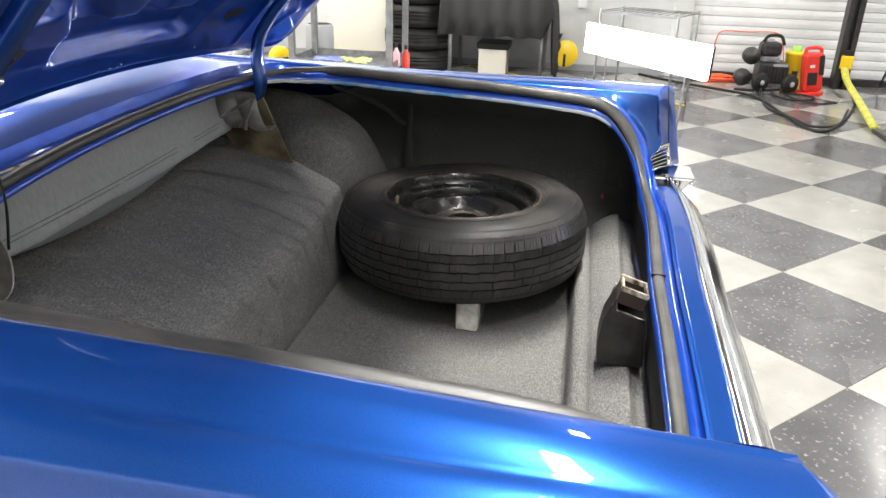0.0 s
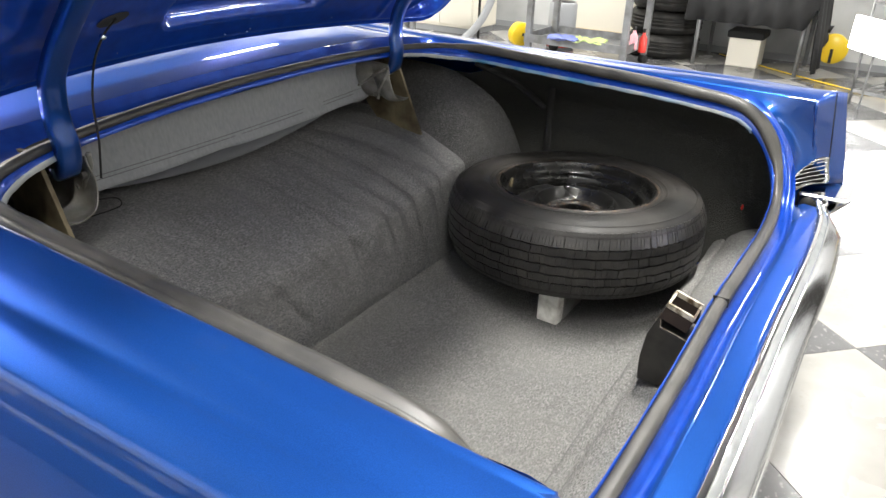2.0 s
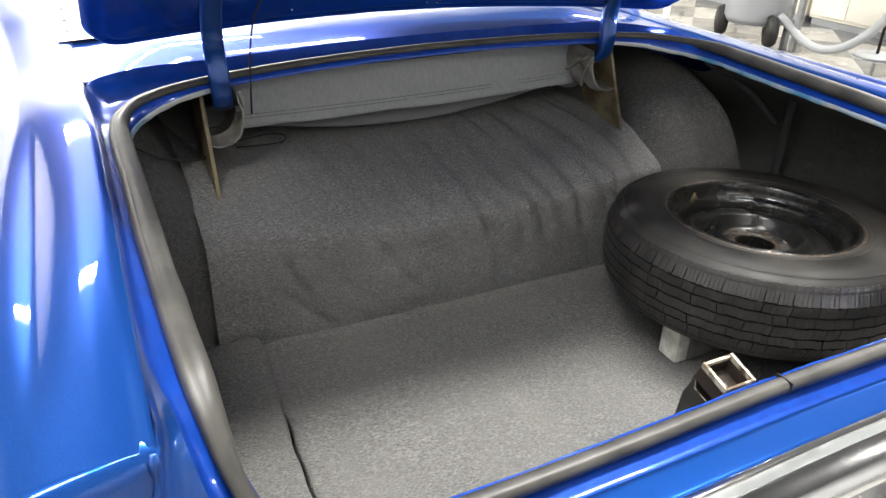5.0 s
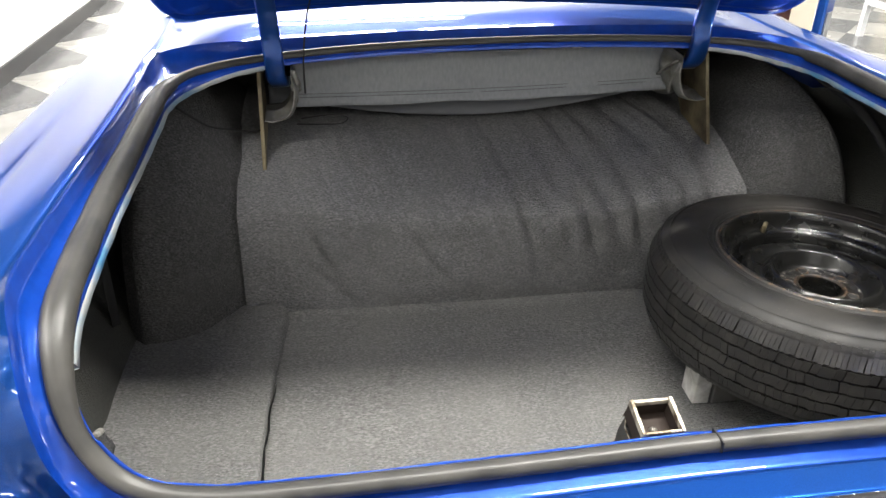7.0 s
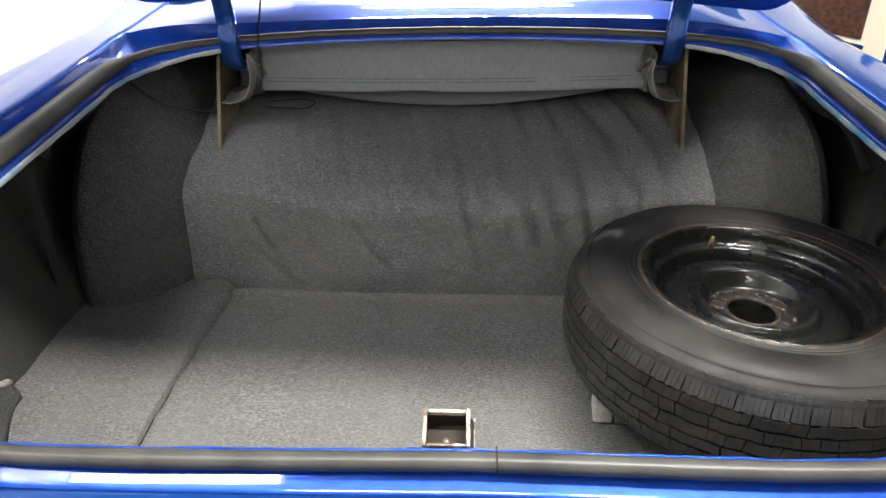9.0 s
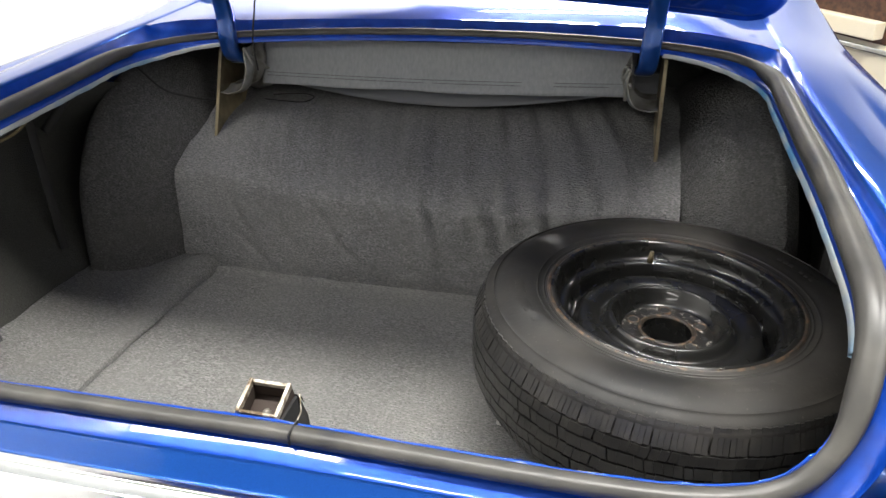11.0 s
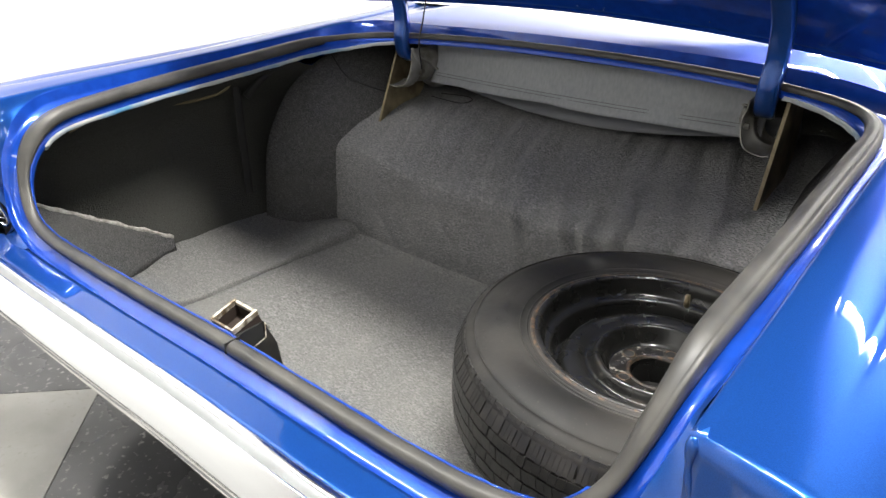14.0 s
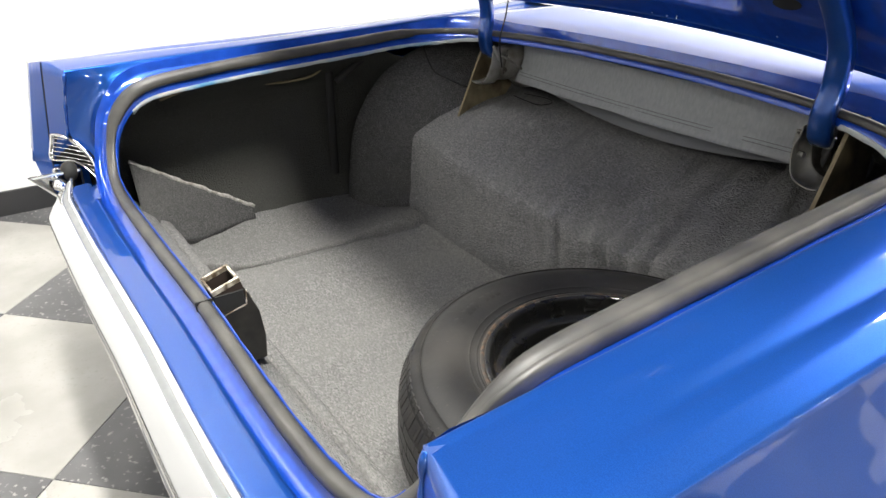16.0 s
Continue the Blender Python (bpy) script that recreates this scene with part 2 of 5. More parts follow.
SEAL = spline([(0, 0.0, 0.634), (0.2, 0.000, 0.634), (0.4, 0.003, 0.633), (0.53, 0.008, 0.635), (0.610, 0.016, 0.654), (0.652, 0.029, 0.700), (0.672, 0.048, 0.752),
               (0.682, 0.085, 0.795), (0.687, 0.14, 0.820), (0.689, 0.25, 0.832), (0.689, 0.4, 0.842), (0.686, 0.55, 0.849), (0.684, 0.7, 0.856), (0.678, 0.80, 0.861),
               (0.650, 0.885, 0.866), (0.60, 0.935, 0.870), (0.5, 0.972, 0.875), (0.35, 1.0, 0.879), (0.18, 1.015, 0.882), (0, 1.02, 0.883)], 6)
DECK = spline([(0, -0.034, 0.622), (0.2, -0.033, 0.622), (0.4, -0.032, 0.621), (0.54, -0.029, 0.624), (0.637, -0.017, 0.650), (0.681, 0.000, 0.695), (0.700, 0.020, 0.756),
               (0.714, 0.065, 0.815), (0.7275, 0.13, 0.8485), (0.7255, 0.25, 0.8555), (0.721, 0.4, 0.860), (0.7165, 0.55, 0.8637), (0.712, 0.7, 0.8675), (0.7115, 0.83, 0.871),
               (0.714, 0.955, 0.874), (0.690, 1.012, 0.880), (0.58, 1.047, 0.890), (0.38, 1.062, 0.896), (0.19, 1.070, 0.899), (0, 1.073, 0.900)], 6)
car = thing("car", "metallic blue convertible with its trunk lid raised and doors open", "car", Matrix.Translation((0.007, 0, 0)))
seal_loop, deck_loop = both(SEAL, lean), both(DECK, tilted)
N = len(seal_loop)


def hang(a):
    """How far the opening's flange hangs down: less along the front."""
    return -0.030 + 0.013 * smooth01((a.y - 0.90) / 0.08)


rows = []
for a, d in zip(seal_loop, deck_loop):
    out = d - a
    flat = Vector((out.x, out.y, 0))
    n = flat.normalized()
    w = flat.length
    dip = a.z * 0.6 + d.z * 0.4 - 0.024 + 0.014 * smooth01((abs(a.x) - 0.66) / 0.02)
    lip = 0.004 if a.y < 0.03 and a.z < 0.70 else -0.004
    chip = 0.0016 * wave(a.x, a.y, a.z, 40) if lip > 0 else 0.0
    rows.append([a - n * 0.0145 + Vector((0, 0, hang(a))), a - n * (0.0145 + chip) + Vector((0, 0, lip + chip)), a - n * 0.0125 + Vector((0, 0, lip - 0.0005 + chip)), a - n * 0.012 + Vector((0, 0, -0.008)), a + n * 0.004 + Vector((0, 0, -0.009)),
                 Vector((a.x + n.x * w * 0.42, a.y + n.y * w * 0.42, dip)), Vector((a.x + n.x * w * 0.66, a.y + n.y * w * 0.66, dip + 0.001)),
                 Vector((a.x + n.x * w * 0.86, a.y + n.y * w * 0.86, d.z - 0.018 + 0.003 * wave(d.x, d.y, d.z, 45))), d - n * (0.0018 + 0.0018 * wave(d.x, d.y, d.z, 70, 3.0)) + Vector((0, 0, -0.003 + 0.0012 * wave(d.x, d.y, d.z, 110, 8.0))), d])
part("trunk_gutter", grid(rows, closed_v=True), PAINT_IN, car, "dark blue painted rain channel")

# pale overspray on the hanging flange, along the sides and the front corners
def strip(lo, hi, top, bottom):
    rr = []
    for i in range(lo, hi):
        a, d = seal_loop[i % N], deck_loop[i % N]
        n = Vector((d.x - a.x, d.y - a.y, 0)).normalized()
        w = 0.6 + 0.4 * math.sin(i * 1.7)
        rr.append([a - n * 0.0155 + Vector((0, 0, hang(a) + top)), a - n * 0.020 + Vector((0, 0, hang(a) + bottom - 0.002 * w)), a - n * 0.012 + Vector((0, 0, hang(a) + bottom - 0.003 * w))])
    return grid(rr)


for lo, hi in ((42, 97), (N - 96, N - 41)):
    part("flange_edge", strip(lo, hi, 0.0055, -0.0015), PRIMER, car, "pale bare edge of the opening")

rows = []
for i, (p, d) in enumerate(zip(seal_loop, deck_loop)):
    n = Vector((d.x - p.x, d.y - p.y, 0)).normalized()
    w = 1 + 0.06 * wave(p.x, p.y, p.z, 18)
    side = smooth01((p.z - 0.70) / 0.08) * (1 - smooth01((p.y - 0.80) / 0.10))
    groove = 0.0004 + 0.0022 * smooth01((p.z - 0.72) / 0.08)
    rows.append([p + n * (a * w * (1 + (0.75 if a < 0 else 0.2) * side)) + Vector((0, 0, b * w + 0.007 * side * (b > 0))) for a, b in ((-0.0110, -0.008), (-0.0118, -0.001), (-0.0100, 0.0050), (-0.0055, 0.0082), (-0.0005, 0.0084), (0.0022, 0.0084 - groove), (0.0040, 0.0080 - 0.5 * groove), (0.0070, 0.0066), (0.0105, 0.0030), (0.0118, -0.002), (0.0105, -0.008))])
bm = grid(rows, closed_u=True, closed_v=True)
part("trunk_seal", bm, RUBBER, car, "worn black rubber seal")
part("seal_joint", boxes(((0.0630, -0.0137, 0.628), (0.0650, 0.0137, 0.6447))), MATTE, car, smooth=False)


def quarter(sx):
    """Fender: sections across the car from the deck edge down to the sill."""
    edge = [p for p in DECK if 0.18 < p.y < 0.955 and p.x > 0.70]
    stations = [(y, 0.7335 - 0.03 * y, 0.8497 + 0.025 * y) for y in (-0.020, 0.015, 0.04, 0.065, 0.09, 0.115, 0.14)]
    stations += [(p.y, p.x, p.z) for p in edge][::2]
    stations += [(0.975, 0.712, 0.8745), (1.02, 0.710, 0.8755), (1.08, 0.709, 0.877), (1.2, 0.708, 0.880), (1.5, 0.712, 0.892), (1.8, 0.720, 0.910), (2.1, 0.735, 0.930)]
    return grid([section(sx, *s) for s in stations])


def section(sx, y, xi, zi):
    """A rolled inner plateau, a sharp crease, an outer crown with a hard edge, then the flank."""
    k = smooth01((0.92 - y) / 0.55)
    on = smooth01((y - 1.1) / 0.9)
    vx, vz = 0.820 - 0.020 * min(1.2, max(0.0, y)), 0.8600 - 0.008 * min(1.0, y) + 0.07 * on
    ox, oz = 0.878 - 0.006 * min(1.0, y), 0.8515 + 0.085 * on
    w, v = vx - xi, ox - vx
    c = 0.2 + 0.8 * smooth01((y + 0.02) / 0.24)
    prof = [(xi, zi), (xi + 0.0006, zi + 0.0018), (xi + 0.0022, zi + 0.0034), (xi + 0.0048, zi + 0.0046)]
    for q in range(1, 15):
        u = 0.06 + 0.94 * q / 14
        flat = zi + (oz - zi) * u * w / (w + v) + 0.0075 + 0.006 * math.sin(math.pi * u * 0.6)
        prof.append((xi + w * u, flat + (zi + (vz - zi) * u + 0.0090 * c * (1 - u ** 4) * min(1.0, 0.55 + u) - flat) * k))
    for q in range(1, 11):
        u = q / 10
        flat = zi + (oz - zi) * (w + v * u) / (w + v) + (0.0075 + 0.006 * math.sin(math.pi * (0.6 + 0.4 * u))) * (1 - u ** 3)
        prof.append((vx + v * u, flat + (vz + (oz - vz) * u + 0.024 * c * u * (1 - u) - flat) * k))
    prof += [(ox + 0.0008, oz - 0.0012), (ox + 0.0016, oz - 0.0035)]
    flank = [(ox + 0.0022, oz - 0.006), (ox + 0.005, oz - 0.020), (ox + 0.013, oz - 0.050), (ox + 0.027, oz - 0.10), (ox + 0.045, oz - 0.16), (ox + 0.056, oz - 0.23), (ox + 0.056, oz - 0.31), (ox + 0.042, oz - 0.43), (ox + 0.02, oz - 0.55), (ox - 0.01, oz - 0.64)]
    prof += [(q.x, q.y) for q in spline([(a, b, 0) for a, b in flank], 3)]
    return [Vector((sx * a, y, b + sway(sx * a, b))) for a, b in prof]


def fin_y(x, z):
    """Rear end of the fender: slants back towards the outside and towards the foot."""
    return -0.0205 - 0.354 * min(0.14, max(0.0, x - 0.738)) - 0.19 * max(0.0, 0.835 - z)


def tail(sx):
    first = section(sx, -0.020, 0.7341, 0.8492)
    rows = [first]
    for k in (0.5, 0.97, 1.0):
        rows.append([Vector((q.x, -0.020 + (fin_y(abs(q.x), q.z - sway(q.x, q.z)) + 0.020) * k, q.z - (0.0015 if k == 1.0 else 0.0))) for q in first])
    return grid(rows)


def end_face(sx, f0, f1, foot0, foot1, proud=0.0):
    """A straight-edged strip of the slanted end face between two shares of its width."""
    top = section(sx, -0.020, 0.7341, 0.8492)
    rr = []
    for i in range(13):
        u = i / 12
        x = 0.738 + 0.14 * (f0 + (f1 - f0) * u)
        t = min(top, key=lambda q: abs(abs(q.x) - x) + (1 if q.z < 0.78 else 0))
        a = Vector((sx * x, fin_y(x, 0.84) - proud, t.z - 0.0005))
        c = Vector(foot0).lerp(Vector(foot1), u)
        b = Vector((sx * c.x, c.y - proud, c.z + sway(sx * c.x, c.z)))
        rr.append([a + Vector((0, 0.030, -0.001))] + [a.lerp(b, v / 8) for v in range(9)] + [b + Vector((0, 0.030, 0))])
    return grid(rr)


def dish(sx):
    """Hollow corner between the rain channel and the fin."""
    def L(q):
        return tilted((sx * q[0], q[1], q[2]))
    inner = [p for p in DECK if 0.53 < p.x and p.y < 0.20][:]
    m = len(inner)
    outer = spline([(0.57, -0.066, 0.6165), (0.64, -0.056, 0.616), (0.690, -0.006, 0.610), (0.700, 0.006, 0.640), (0.718, -0.006, 0.676), (0.745, -0.033, 0.706), (0.750, -0.035, 0.75), (0.744, -0.028, 0.80), (0.7341, -0.020, 0.8492), (0.7316, 0.065, 0.8513), (0.7298, 0.125, 0.8528), (0.7280, 0.195, 0.8546)], 12)
    rr = []
    for i, p in enumerate(inner):
        t = i / (m - 1)
        w = t * (len(outer) - 1)
        k0 = min(len(outer) - 2, int(w))
        q = outer[k0].lerp(outer[k0 + 1], w - k0)
        row = []
        for k in range(11):
            u = k / 10
            r = p.lerp(q, u)
            hollow = math.sin(math.pi * u) * 0.012 * smooth01(t / 0.2) * smooth01((0.85 - t) / 0.2)
            row.append(L((r.x + hollow * 0.5, r.y + hollow, r.z - hollow * 0.4)))
        rr.append(row)
    return grid(rr)


def tuck(bm):
    """Draws the lower body forward under the bumper."""
    for v in bm.verts:
        if v.co.z < 0.58 and v.co.y < 0.35:
            v.co.y += (0.58 - v.co.z) * 1.0 * smooth01((0.35 - v.co.y) / 0.3)
    return bm


for sx in (1, -1):
    part("quarter_panel", tuck(quarter(sx)), PAINT, car, "metallic blue fender with a long crease")
    part("fender_fin", tuck(tail(sx)), PAINT, car)
    part("end_panel", end_face(sx, -0.04, 0.628, (0.748, -0.043, 0.700), (0.8095, -0.079, 0.645)), PAINT, car)
    part("lamp_bezel", end_face(sx, 0.642, 1.0, (0.8115, -0.081, 0.630), (0.862, -0.113, 0.626), 0.0025), PAINT, car, "blue tail lamp bezel")
    part("bezel_seam", tube([Vector((sx * x, y, z + sway(sx * x, z))) for x, y, z in ((0.8270, -0.0520, 0.8580), (0.8187, -0.0664, 0.750), (0.8103, -0.0805, 0.640))], 0.0013, 6), MATTE, car)
    part("seam_fold", tube([Vector((sx * (x + 0.002 * math.sin(9 * x + 90 * z)), y - 0.001, z + sway(sx * x, z))) for x, y, z in spline([(0.736, -0.020, 0.847), (0.744, -0.028, 0.80), (0.750, -0.035, 0.75), (0.748, -0.040, 0.712)], 6)], lambda t: 0.0038 + 0.0024 * math.sin(21 * t) * math.sin(8 * t + 1), 8), PAINT, car, "lumpy welded seam")
    # outer flank behind the bezel
    rr = []
    for i in range(9):
        z = 0.846 - 0.20 * i / 8
        rr.append([Vector((sx * x, fin_y(x, z) - 0.0005, z + sway(sx * x, z))) for x in (0.876 - 0.022 * i / 8, 0.895, 0.92, 0.935 + 0.012 * min(1, i / 3))])
    part("fin_back", grid(rr), PAINT, car)
    part("corner_panel", dish(sx), PAINT, car)

# louvred ornament below the fin, with the dark gap beside it
def louvre(sx):
    def L(x, y, z):
        return Vector((sx * x, y, z + LEAN * sx * x))
    bm = bmesh.new()
    rim = spline([(x, 0.004 - (x - 0.703) * 0.82, z - 0.005 - 0.006 * sx) for x, z in ((0.790, 0.714), (0.765, 0.713), (0.742, 0.702), (0.722, 0.680), (0.708, 0.650), (0.702, 0.622), (0.708, 0.614), (0.718, 0.625), (0.735, 0.640), (0.768, 0.648), (0.804, 0.650), (0.798, 0.682), (0.790, 0.714))], 4)
    rows = []
    for p in rim[:-1]:
        c = Vector((0.752, -0.036, 0.663 - 0.006 * sx))
        w = (c - p).normalized()
        rows.append([L(*p), L(*(p + Vector((-0.003, -0.006, 0)))), L(*(p + w * 0.0075 + Vector((-0.003, -0.006, 0)))), L(*(p + w * 0.0075))])
    return grid(rows, closed_v=True), [L(*p) for p in rim[:-1]]


for sx in (1, -1):
    bm, rim = louvre(sx)
    grille = part("side_grille", bm, CHROME, car, "chrome louvred ornament")
    bm = bmesh.new()
    bm.faces.new([bm.verts.new(p + Vector((0, 0.004, 0))) for p in rim])
    part("recess", bm, MATTE, grille, smooth=False)
    for x0, x1, z in ((0.742, 0.788, 0.7025), (0.730, 0.790, 0.6915), (0.721, 0.793, 0.681), (0.714, 0.796, 0.670), (0.709, 0.799, 0.659), (0.706, 0.735, 0.646), (0.704, 0.722, 0.634)):
        rr = []
        for i in range(7):
            u = i / 6
            x = x0 + (x1 - x0) * u
            y = 0.004 - (x - 0.703) * 0.82
            zz = z - 0.005 - 0.006 * sx - 0.007 * (1 - u) ** 2 + LEAN * sx * x
            rr.append([Vector((sx * x, y - 0.001, zz - 0.0012)), Vector((sx * (x - 0.002), y - 0.005, zz)), Vector((sx * x, y + 0.001, zz + 0.0022))])
        part("slat", grid(rr, closed_u=True), CHROME, grille)
    bm = bmesh.new()
    bmesh.ops.create_uvsphere(bm, u_segments=16, v_segments=8, radius=0.022, matrix=Matrix.Translation((sx * 0.742, -0.056, 0.616)) @ Matrix.Diagonal((1.2, 0.9, 1.1, 1)))
    part("bumper_gap", bm, MATTE, car)

# rear edge of the body: a flat blue ledge, bright moulding below it
rows = []
for i in range(61):
    x = -0.66 + 1.32 * i / 60
    rows.append([lean((x, a, b)) for a, b in ((-0.0285, 0.6190), (-0.0315, 0.6205), (-0.0345, 0.6226), (-0.0375, 0.6228), (-0.040, 0.6226), (-0.046, 0.6221), (-0.052, 0.6216), (-0.058, 0.6211), (-0.064, 0.6206), (-0.070, 0.6200), (-0.0735, 0.6196), (-0.0752, 0.6185), (-0.0762, 0.6150), (-0.078, 0.604))])
part("rear_ledge", grid(rows), PAINT, car)

LIP = [(-0.0750, 0.606), (-0.0755, 0.6160), (-0.0768, 0.6200), (-0.0790, 0.6208), (-0.0860, 0.6196), (-0.0874, 0.6188), (-0.0878, 0.6165)]
BAND = [(-0.0876, 0.6172), (-0.0900, 0.6160), (-0.0965, 0.6118), (-0.0985, 0.6098)]
FACE = [(-0.0978, 0.6080), (-0.0983, 0.6118), (-0.0998, 0.6126), (-0.1020, 0.6112), (-0.1150, 0.6015), (-0.1270, 0.5895), (-0.1325, 0.5815), (-0.1352, 0.5740), (-0.1350, 0.5660), (-0.1310, 0.5580), (-0.1220, 0.5520), (-0.1000, 0.5450)]


def moulding(x0, x1, pts):
    rr = []
    for i in range(49):
        x = x0 + (x1 - x0) * i / 48
        e = smooth01((abs(x) - 0.60) / 0.09)
        rr.append([lean((x, a * (1 - 0.25 * e) + 0.0, b + 0.012 * e)) for a, b in pts])
    return grid(rr)


part("moulding_lip", moulding(-0.69, 0.69, LIP), SATIN, car, "bright upper lip of the rear moulding")
part("moulding_groove", moulding(-0.685, 0.685, BAND), BRUSHED, car, "dull grey band between the bright edges")
part("rear_moulding", moulding(-0.69, 0.69, FACE), SATIN, car, "polished rear moulding")
part("rear_panel", moulding(-0.80, 0.80, [(-0.122, 0.546), (-0.06, 0.53), (0.0, 0.47), (0.06, 0.38), (0.10, 0.27)]), PAINT, car)
for sx in (1, -1):
    bm = boxes(((0.725, -0.148, 0.604), (0.850, -0.030, 0.632)))
    for v in bm.verts:
        if v.co.z < 0.61:
            v.co.z -= 0.045
            v.co.y += 0.060 if v.co.y < -0.1 else 0
            v.co.x += 0.012 if v.co.x < 0.8 else -0.03
        v.co.x *= sx
        v.co.z += 0.6 * LEAN * v.co.x
    part("bumper_end", bm, CHROME, car, "chrome wrap-round bumper end", smooth=False, bevel=0.006)
    bm = bmesh.new()
    bmesh.ops.create_uvsphere(bm, u_segments=14, v_segments=8, radius=0.016, matrix=Matrix.Translation((sx * 0.70, -0.086, 0.618 + LEAN * sx * 0.7)) @ Matrix.Diagonal((1.6, 1, 0.8, 1)))
    part("moulding_cap", bm, CHROME, car)

# panel between the trunk opening and the folded top
def front_edge(x):
    best = min(DECK, key=lambda p: abs(p.x - abs(x)) + (10 if p.y < 0.97 else 0))
    return best


rows = []
for i in range(73):
    x = -0.722 + 1.444 * i / 72
    f = abs(x)
    e = front_edge(x)
    y0, z0 = (e.y, e.z) if f < 0.685 else (1.000, 0.8790)
    out = smooth01((f - 0.50) / 0.20)
    y1 = 1.33
    z1 = 0.908 - 0.0195 * out
    rows.append([tilted((x, y0 + (y1 - y0) * u, z0 + (z1 - z0) * u + 0.009 * (1 - out) * math.sin(math.pi * u) ** 0.7)) for u in (k / 12 for k in range(13))])
part("deck_panel", grid(rows), PAINT, car, "glossy blue panel ahead of the trunk opening")

# folded top under its white cover, with snaps along the edge
rows = []
for i in range(41):
    y = 1.29 + 0.80 * i / 40
    rr = []
    for k in range(31):
        x = -0.74 + 1.48 * k / 30
        f = abs(x) / 0.74
        rr.append(lean((x, y, 0.905 + 0.075 * (1 - f ** 4) * smooth01((y - 1.29) / 0.35) + 0.004 * wave(x, y, 0, 6) + 0.006 * (1 - f ** 8))))
    rows.append(rr)
cover = part("top_cover", grid(rows), VINYL, car, "white vinyl cover over the folded top")
for sx in (1, -1):
    for k in range(8):
        bm = bmesh.new()
        y = 1.30 + 0.10 * k
        bmesh.ops.create_uvsphere(bm, u_segments=10, v_segments=6, radius=0.007, matrix=Matrix.Translation(lean((sx * 0.715, y, 0.925 + 0.018 * smooth01((y - 1.29) / 0.35)))) @ Matrix.Diagonal((1, 1, 0.5, 1)))
        part("snap", bm, BRUSHED, cover)

# ---- trunk lid, raised ----
LID_LEN = 1.17
FRONT = Vector((0, 1.085, 0.945))
RISE = Vector((0, -0.68, 0.733)).normalized()
LIDN = Vector((0, RISE.z, -RISE.y))  # out of the lid's top


def lid_at(x, v, h=0.0):
    p = FRONT + RISE * v + LIDN * h
    return Vector((x, p.y - 0.2 * x * x, p.z - 0.045 * x * x))



def rounded(x, v):
    """Distance inside the lid's outline, with round corners."""
    hx, lo, hi, r = 0.70, 0.0, LID_LEN, 0.075
    qx, qv = abs(x) - (hx - r), abs(v - (lo + hi) / 2) - ((hi - lo) / 2 - r)
    return r - (math.hypot(max(qx, 0), max(qv, 0)) + min(max(qx, qv), 0))


POCKETS = [(0.01, 0.135, 0.225, 0.042, 0.026), (-0.345, 0.275, 0.080, 0.060, 0.024), (0.345, 0.275, 0.080, 0.060, 0.024), (-0.60, 0.21, 0.05, 0.055, 0.012), (0.60, 0.21, 0.05, 0.055, 0.012),
           (0.0, 0.52, 0.34, 0.15, 0.022), (-0.50, 0.60, 0.09, 0.20, 0.02), (0.50, 0.60, 0.09, 0.20, 0.02), (0.0, 0.86, 0.45, 0.07, 0.02)]
ARMS = [(-0.13, 0.15, -0.24, 0.26), (0.01, 0.15, 0.08, 0.30), (0.19, 0.14, 0.26, 0.26)]


def relief(x, v):
    h = 0.0
    for cx, cv, w, d, deep in POCKETS:
        r = 0.03
        qx, qv = abs(x - cx) - (w - r), abs(v - cv) - (d - r)
        dist = math.hypot(max(qx, 0), max(qv, 0)) + min(max(qx, qv), 0) - r
        h = max(h, 1.35 * deep * smooth01(0.30 - dist / 0.020))
    for x0, v0, x1, v1 in ARMS:
        a, b, q = Vector((x0, v0)), Vector((x1, v1)), Vector((x, v))
        t = max(0, min(1, (q - a).dot(b - a) / (b - a).length_squared))
        h = max(h, 0.024 * (1 - 0.6 * t) * min(1.0, max(0.0, 0.35 - ((q - a - (b - a) * t).length - 0.036) / 0.03)))
    # shallow ribs running out to the corners
    for s in (1, -1):
        for x0, v0, x1, v1 in ((0.455, 0.03, 0.455, 0.45), (0.53, 0.05, 0.66, 0.22), (0.60, 0.05, 0.66, 0.03)):
            a, b, q = Vector((s * x0, v0)), Vector((s * x1, v1)), Vector((x, v))
            t = max(0, min(1, (q - a).dot(b - a) / (b - a).length_squared))
            h -= 0.006 * smooth01(1 - (q - a - (b - a) * t).length / 0.010)
    return h


lid = new("trunk_lid")
lid.parent = car
lid["label"] = "raised blue trunk lid with a pressed inner panel"
us = [-0.70 + 1.40 * i / 168 for i in range(169)]
vsn = [LID_LEN * (j / 130) ** 1.25 for j in range(131)]


def squeeze(x, v):
    """Pulls a point of the plain rectangle into the rounded outline."""
    r = 0.075
    cx, cv = 0.70 - r, (r if v < 0.53 else LID_LEN - r)
    if abs(x) > cx and (v < r or v > LID_LEN - r):
        dx, dv = (abs(x) - cx) / r, (v - cv) / r
        m = max(abs(dx), abs(dv), 1e-6)
        ln = math.hypot(dx, dv)
        if ln > 1e-6:
            dx, dv = dx / ln * m, dv / ln * m
        return math.copysign(cx + dx * r, x), cv + dv * r
    return x, v


